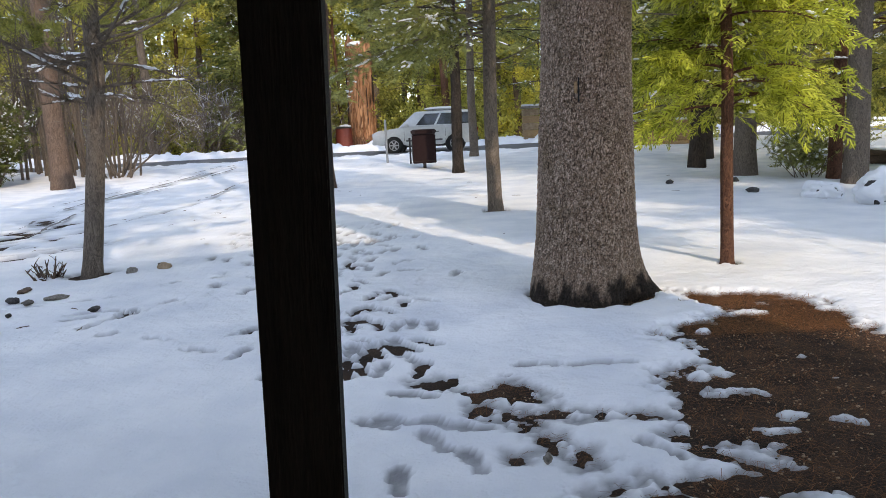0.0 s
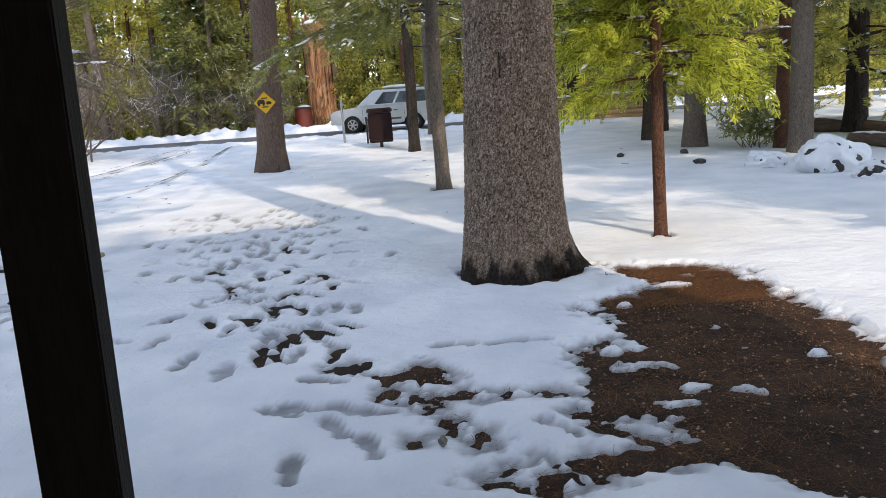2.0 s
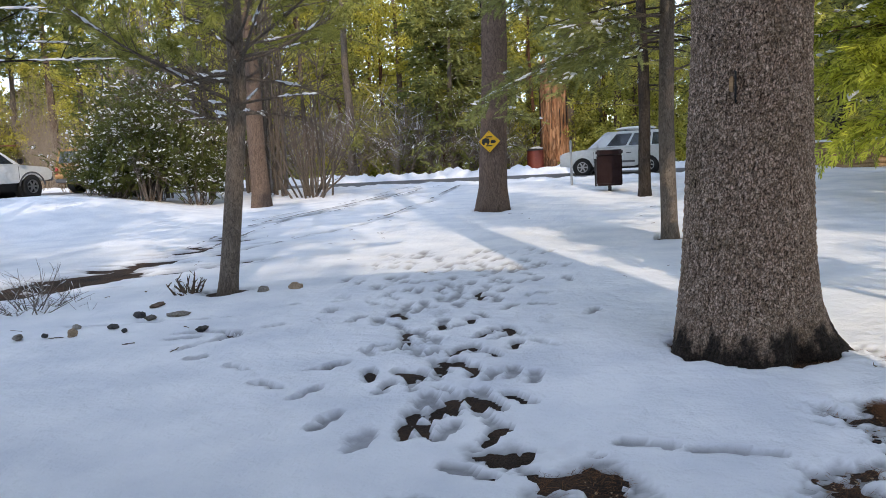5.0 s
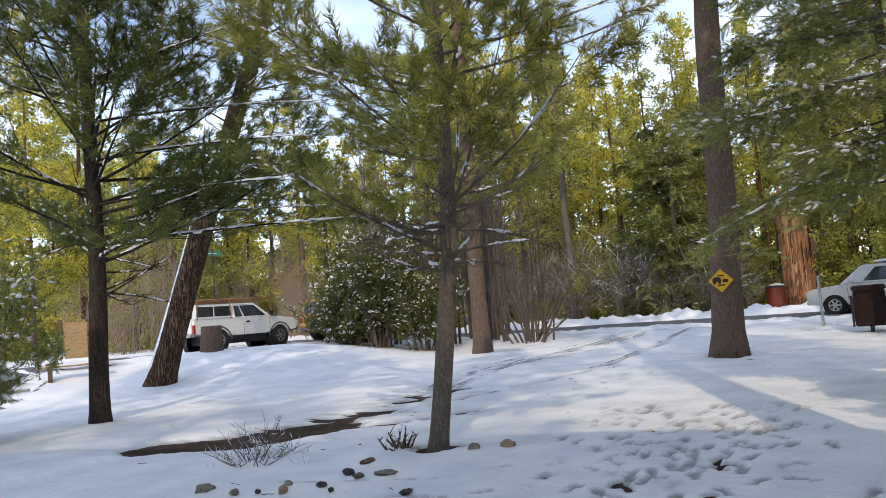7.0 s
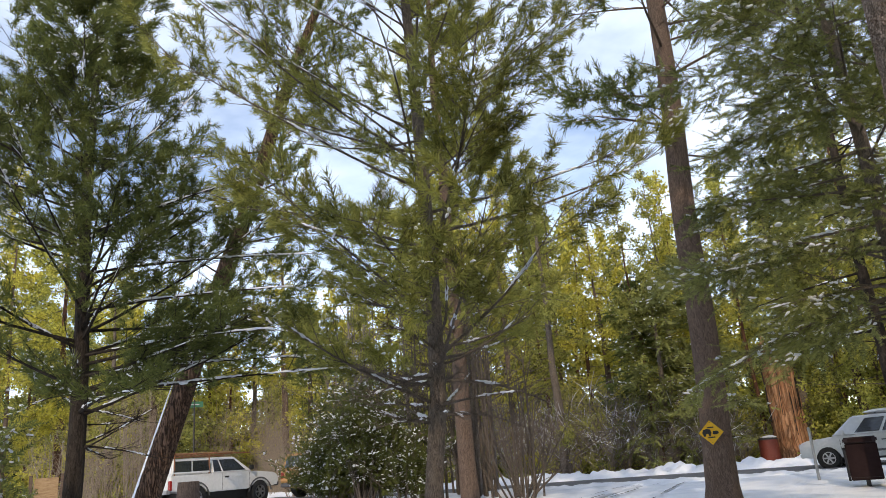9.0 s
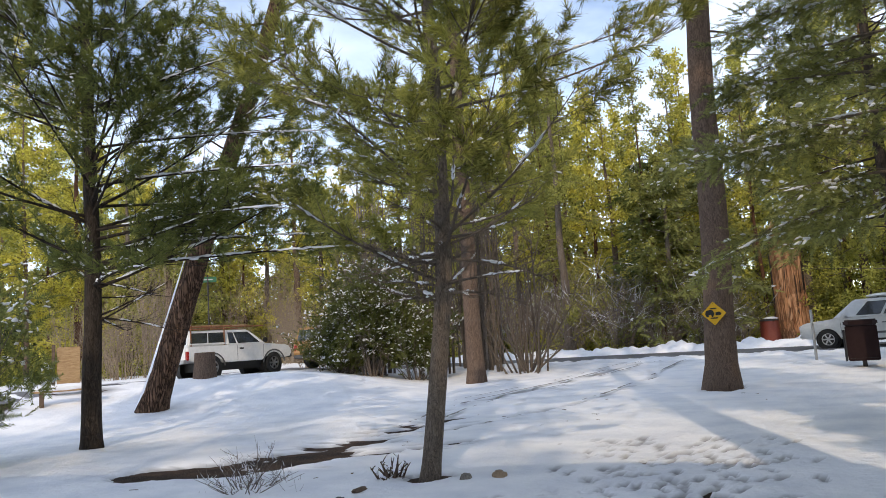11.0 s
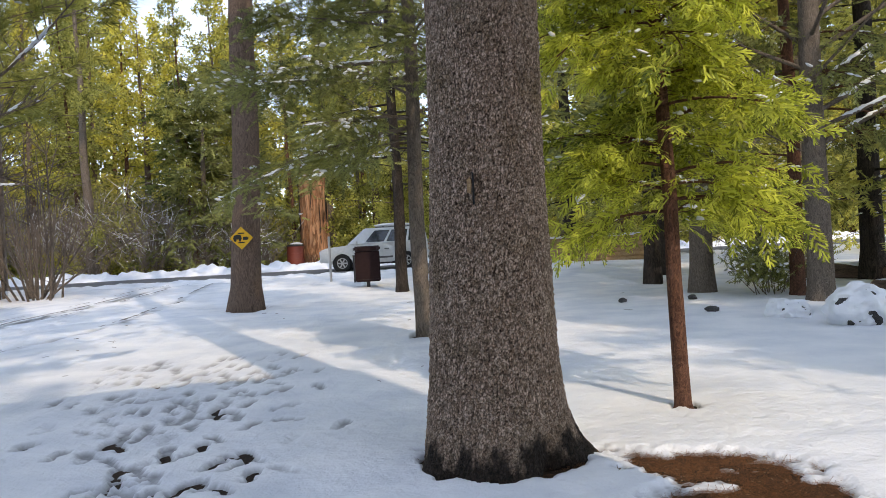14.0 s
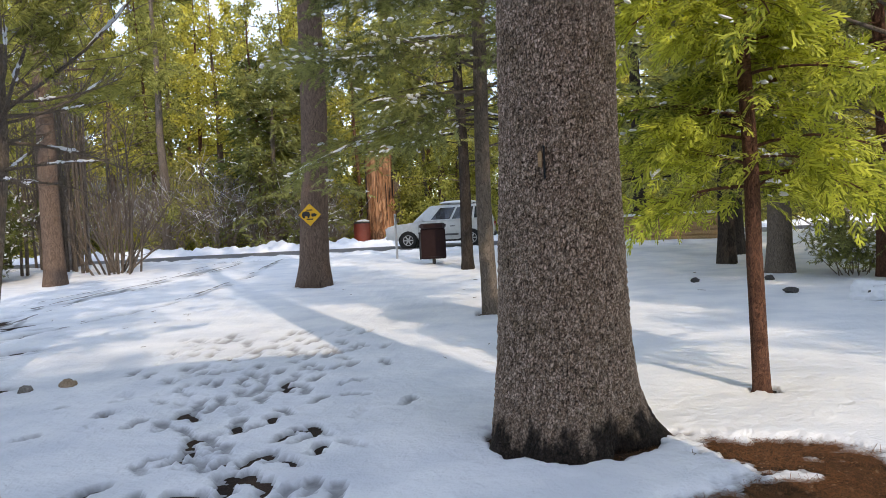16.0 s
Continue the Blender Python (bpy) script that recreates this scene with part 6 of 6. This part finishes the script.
for i, (x, y, sx, sy, sz, m) in enumerate(((-3.62, 9.45, 0.17, 0.13, 0.10, CUT_WOOD), (-3.95, 9.25, 0.14, 0.11, 0.09, ROCK), (-5.88, 7.12, 0.20, 0.13, 0.09, ROCK), (-4.97, 7.30, 0.10, 0.08, 0.09, CUT_WOOD),
                                           (-4.84, 8.10, 0.14, 0.10, 0.08, ROCK_DARK), (-4.42, 8.18, 0.22, 0.10, 0.05, ROCK), (-4.62, 8.0, 0.11, 0.08, 0.05, ROCK), (-5.01, 8.62, 0.26, 0.10, 0.05, LOG_WOOD),
                                           (-5.45, 7.12, 0.12, 0.08, 0.05, ROCK), (-5.15, 7.55, 0.10, 0.07, 0.05, ROCK), (-4.75, 7.6, 0.10, 0.07, 0.05, ROCK_DARK), (-3.72, 7.58, 0.13, 0.07, 0.05, ROCK_DARK),
                                           (-5.2, 7.2, 0.07, 0.05, 0.04, ROCK_DARK), (-4.5, 7.45, 0.06, 0.05, 0.04, ROCK_DARK), (-3.72, 9.62, 0.10, 0.06, 0.06, ROCK_DARK), (0.46, 3.66, 0.045, 0.04, 0.05, ROCK), (2.95, 4.15, 0.07, 0.06, 0.06, ROCK))):
    x, y = (x + 0.22, y - 0.27) if -6 < x < -3.7 and y < 8.9 else (x, y)
    stone("stone", "rounded stone half sunk in the snow beside the path", x, y, (sx * 0.52, sy * 0.55, sz * 0.55), i + 1, m, 0.62, i * 40, "stones along the path")
BOULDERS = ((7.15, 12.25, (0.50, 0.45, 0.42), 31, 0.42, "snowy_boulder", "large dark boulder almost covered by a snow cap"), (6.6, 13.4, (0.32, 0.30, 0.20), 32, 0.6, "snowy_boulder", "small rounded boulder under smooth snow"),
            (7.25, 11.15, (0.32, 0.22, 0.17), 33, 0.10, "boulder", "dark broken boulder with some snow on top"), (7.95, 11.6, (0.20, 0.22, 0.16), 34, 0.25, "boulder", "small dark boulder with some snow on top"),
            (7.72, 10.85, (0.30, 0.28, 0.27), 35, 0.22, "boulder", "dark angular boulder streaked with snow"))
for x, y, size, seed, hole, name, label in BOULDERS:
    stone(name, label, x, y, size, seed, ROCK_DARK, 0.3)
for i, (x, y) in enumerate(((5.9, 14.6), (5.0, 17.0), (6.4, 16.8))):
    stone("stone", "dark stone showing through the snow", x, y, (0.12, 0.07, 0.06), 40 + i, ROCK_DARK, 0.2, i * 50, "stones by the wood")


def snow_cap(x, y, size, seed, z, holes=0.45):
    """Snow lying over a boulder, open where the dark rock shows."""
    bm = bmesh.new()
    bmesh.ops.create_icosphere(bm, subdivisions=5, radius=1.0)
    for v in bm.verts:
        q = v.co * 1.3 + Vector((seed * 3.7, seed * 1.3, 0))
        k = 1 + 0.35 * noise.noise(q) + 0.175 * noise.noise(q * 2.3)
        gone = noise.noise(Vector((v.co.x * 3.4, v.co.y * 3.4, v.co.z * 1.7)) + Vector((seed * 2.1, 5, 1))) + 0.3 * noise.noise(v.co * 8) - 0.35 * max(0, v.co.z - 0.5)
        lift = 0.90 + (0.17 + 0.05 * noise.noise(v.co * 3)) * min(1, max(0, (holes - gone) / 0.12 + 0.5))
        v.co = Vector((v.co.x * size[0] * k * lift, v.co.y * size[1] * k * lift, v.co.z * size[2] * k * lift + size[2] * 0.55))
    ob = part("boulder_snow", bm, SNOW, None, "", True, pose(x, y, z))
    return tagged(ob, "lumpy snow cap lying over a dark boulder", "snow cap")


for x, y, size, seed, hole, name, label in BOULDERS:
    snow_cap(x, y, size, seed, 0.07 - size[2] * 0.3, hole)


def fallen_log(x0, y0, x1, y1, rad, seed):
    r = np.random.default_rng(seed)
    d = math.hypot(x1 - x0, y1 - y0)
    ob = thing("fallen_log", "fallen wet brown log with snow along its top", "log", pose(x0, y0, over(x0, y0) + 0.06 + rad * 0.7, 0, 0, math.degrees(math.atan2(y1 - y0, x1 - x0))), "fallen logs")
    t = np.linspace(0, d, 24)
    P = np.stack([t, 0.06 * np.sin(t * 0.9 + seed), 0.02 * np.sin(t * 1.7)], 1)
    V, F = tube(P, rad * np.linspace(1.0, 0.8, 24) * r.uniform(0.93, 1.07, 24), 16)
    part("trunk", np_mesh("trunk", V, [F], LOG_WOOD, True), None, ob)
    part("cut_end", rod(rad * 0.97, -0.02, 0.02, 16), CUT_WOOD, ob, at=pose(0, P[0, 1], P[0, 2], 0, 90, 0))
    V, F = tube(P + (0, 0, rad * 0.75), rad * 0.62 * (0.6 + 0.5 * r.random(24)) * np.sin(np.linspace(0.15, 3.0, 24)) ** 0.4, 10)
    part("snow_load", np_mesh("snow_load", V, [F], SNOW, True), None, ob)


fallen_log(10.6, 20.6, 14.4, 14.6, 0.20, 1)
fallen_log(9.7, 16.0, 10.6, 11.6, 0.15, 2)

# needles, chips and twigs on the bare soil and the snow
r = np.random.default_rng(77)
n = 34000
x, y = r.uniform(0.1, 3.7, n), r.uniform(2.9, 7.2, n)
x, y = np.concatenate([x, r.uniform(1.8, 3.8, 30000)]), np.concatenate([y, r.uniform(5.7, 7.45, 30000)])
keep = snow_depth(x, y) < 0.0
x, y = x[keep], y[keep]
n = len(x)
P = np.stack([x, y, 0.012 + r.uniform(0, 0.012, n)], 1)
D = np.stack([r.normal(size=n), r.normal(size=n), r.normal(size=n) * 0.12], 1)
T = np.array([(-0.012, 0, -0.5), (0.012, 0, -0.5), (0.006, 0.01, 0.5)])
V, F = scatter(T, np.array([[0, 1, 2]]), P, turned(D, (0, 0, 1)), r.uniform(0.04, 0.13, n))
tagged(new("needle_litter", np_mesh("needle_litter", V, [F], LITTER)), "scattered orange-brown fallen pine needles on the soil", "needle litter", kind="stuff")
n = 2600
x, y = r.uniform(0.3, 3.6, n), r.uniform(2.9, 7.1, n)
keep = snow_depth(x, y) < 0.0
P = np.stack([x[keep], y[keep], np.full(keep.sum(), 0.012)], 1)
n = len(P)
A = np.array([np.diag(v) for v in np.stack([r.uniform(0.5, 1.4, n), r.uniform(0.4, 1.0, n), r.uniform(0.2, 0.5, n)], 1)])
V, F = scatter(*LUMP, P, turned(np.tile((0, 0, 1.0), (n, 1)) + r.normal(size=(n, 3)) * 0.2) @ A, r.uniform(0.003, 0.011, n))
tagged(new("wood_chips", np_mesh("wood_chips", V, [F], CUT_WOOD, True)), "small pale wood chips and pebbles on the soil", "wood chips", kind="stuff")
bits = []
for i in range(46):                                   # dark twigs lying on the snow
    x, y = r.uniform(-8, 6), r.uniform(6.5, 20)
    a = r.uniform(0, 2 * np.pi)
    ln = r.uniform(0.04, 0.16)
    t = np.linspace(-0.5, 0.5, 5)
    z = over(x, y) + float(snow_depth(np.array([x]), np.array([y]))[0]) + 0.008
    if z < 0.02:
        continue
    Q = np.stack([x + t * ln * math.cos(a) + r.normal(size=5) * 0.014, y + t * ln * math.sin(a) + r.normal(size=5) * 0.008, np.full(5, z)], 1)
    bits.append(tube(Q, np.full(5, r.uniform(0.002, 0.005)), 4))
V, F = join(bits)
tagged(new("fallen_twigs", np_mesh("fallen_twigs", V, F, LOG_WOOD)), "small dark twigs and bark bits lying on the snow", "twigs", kind="stuff")
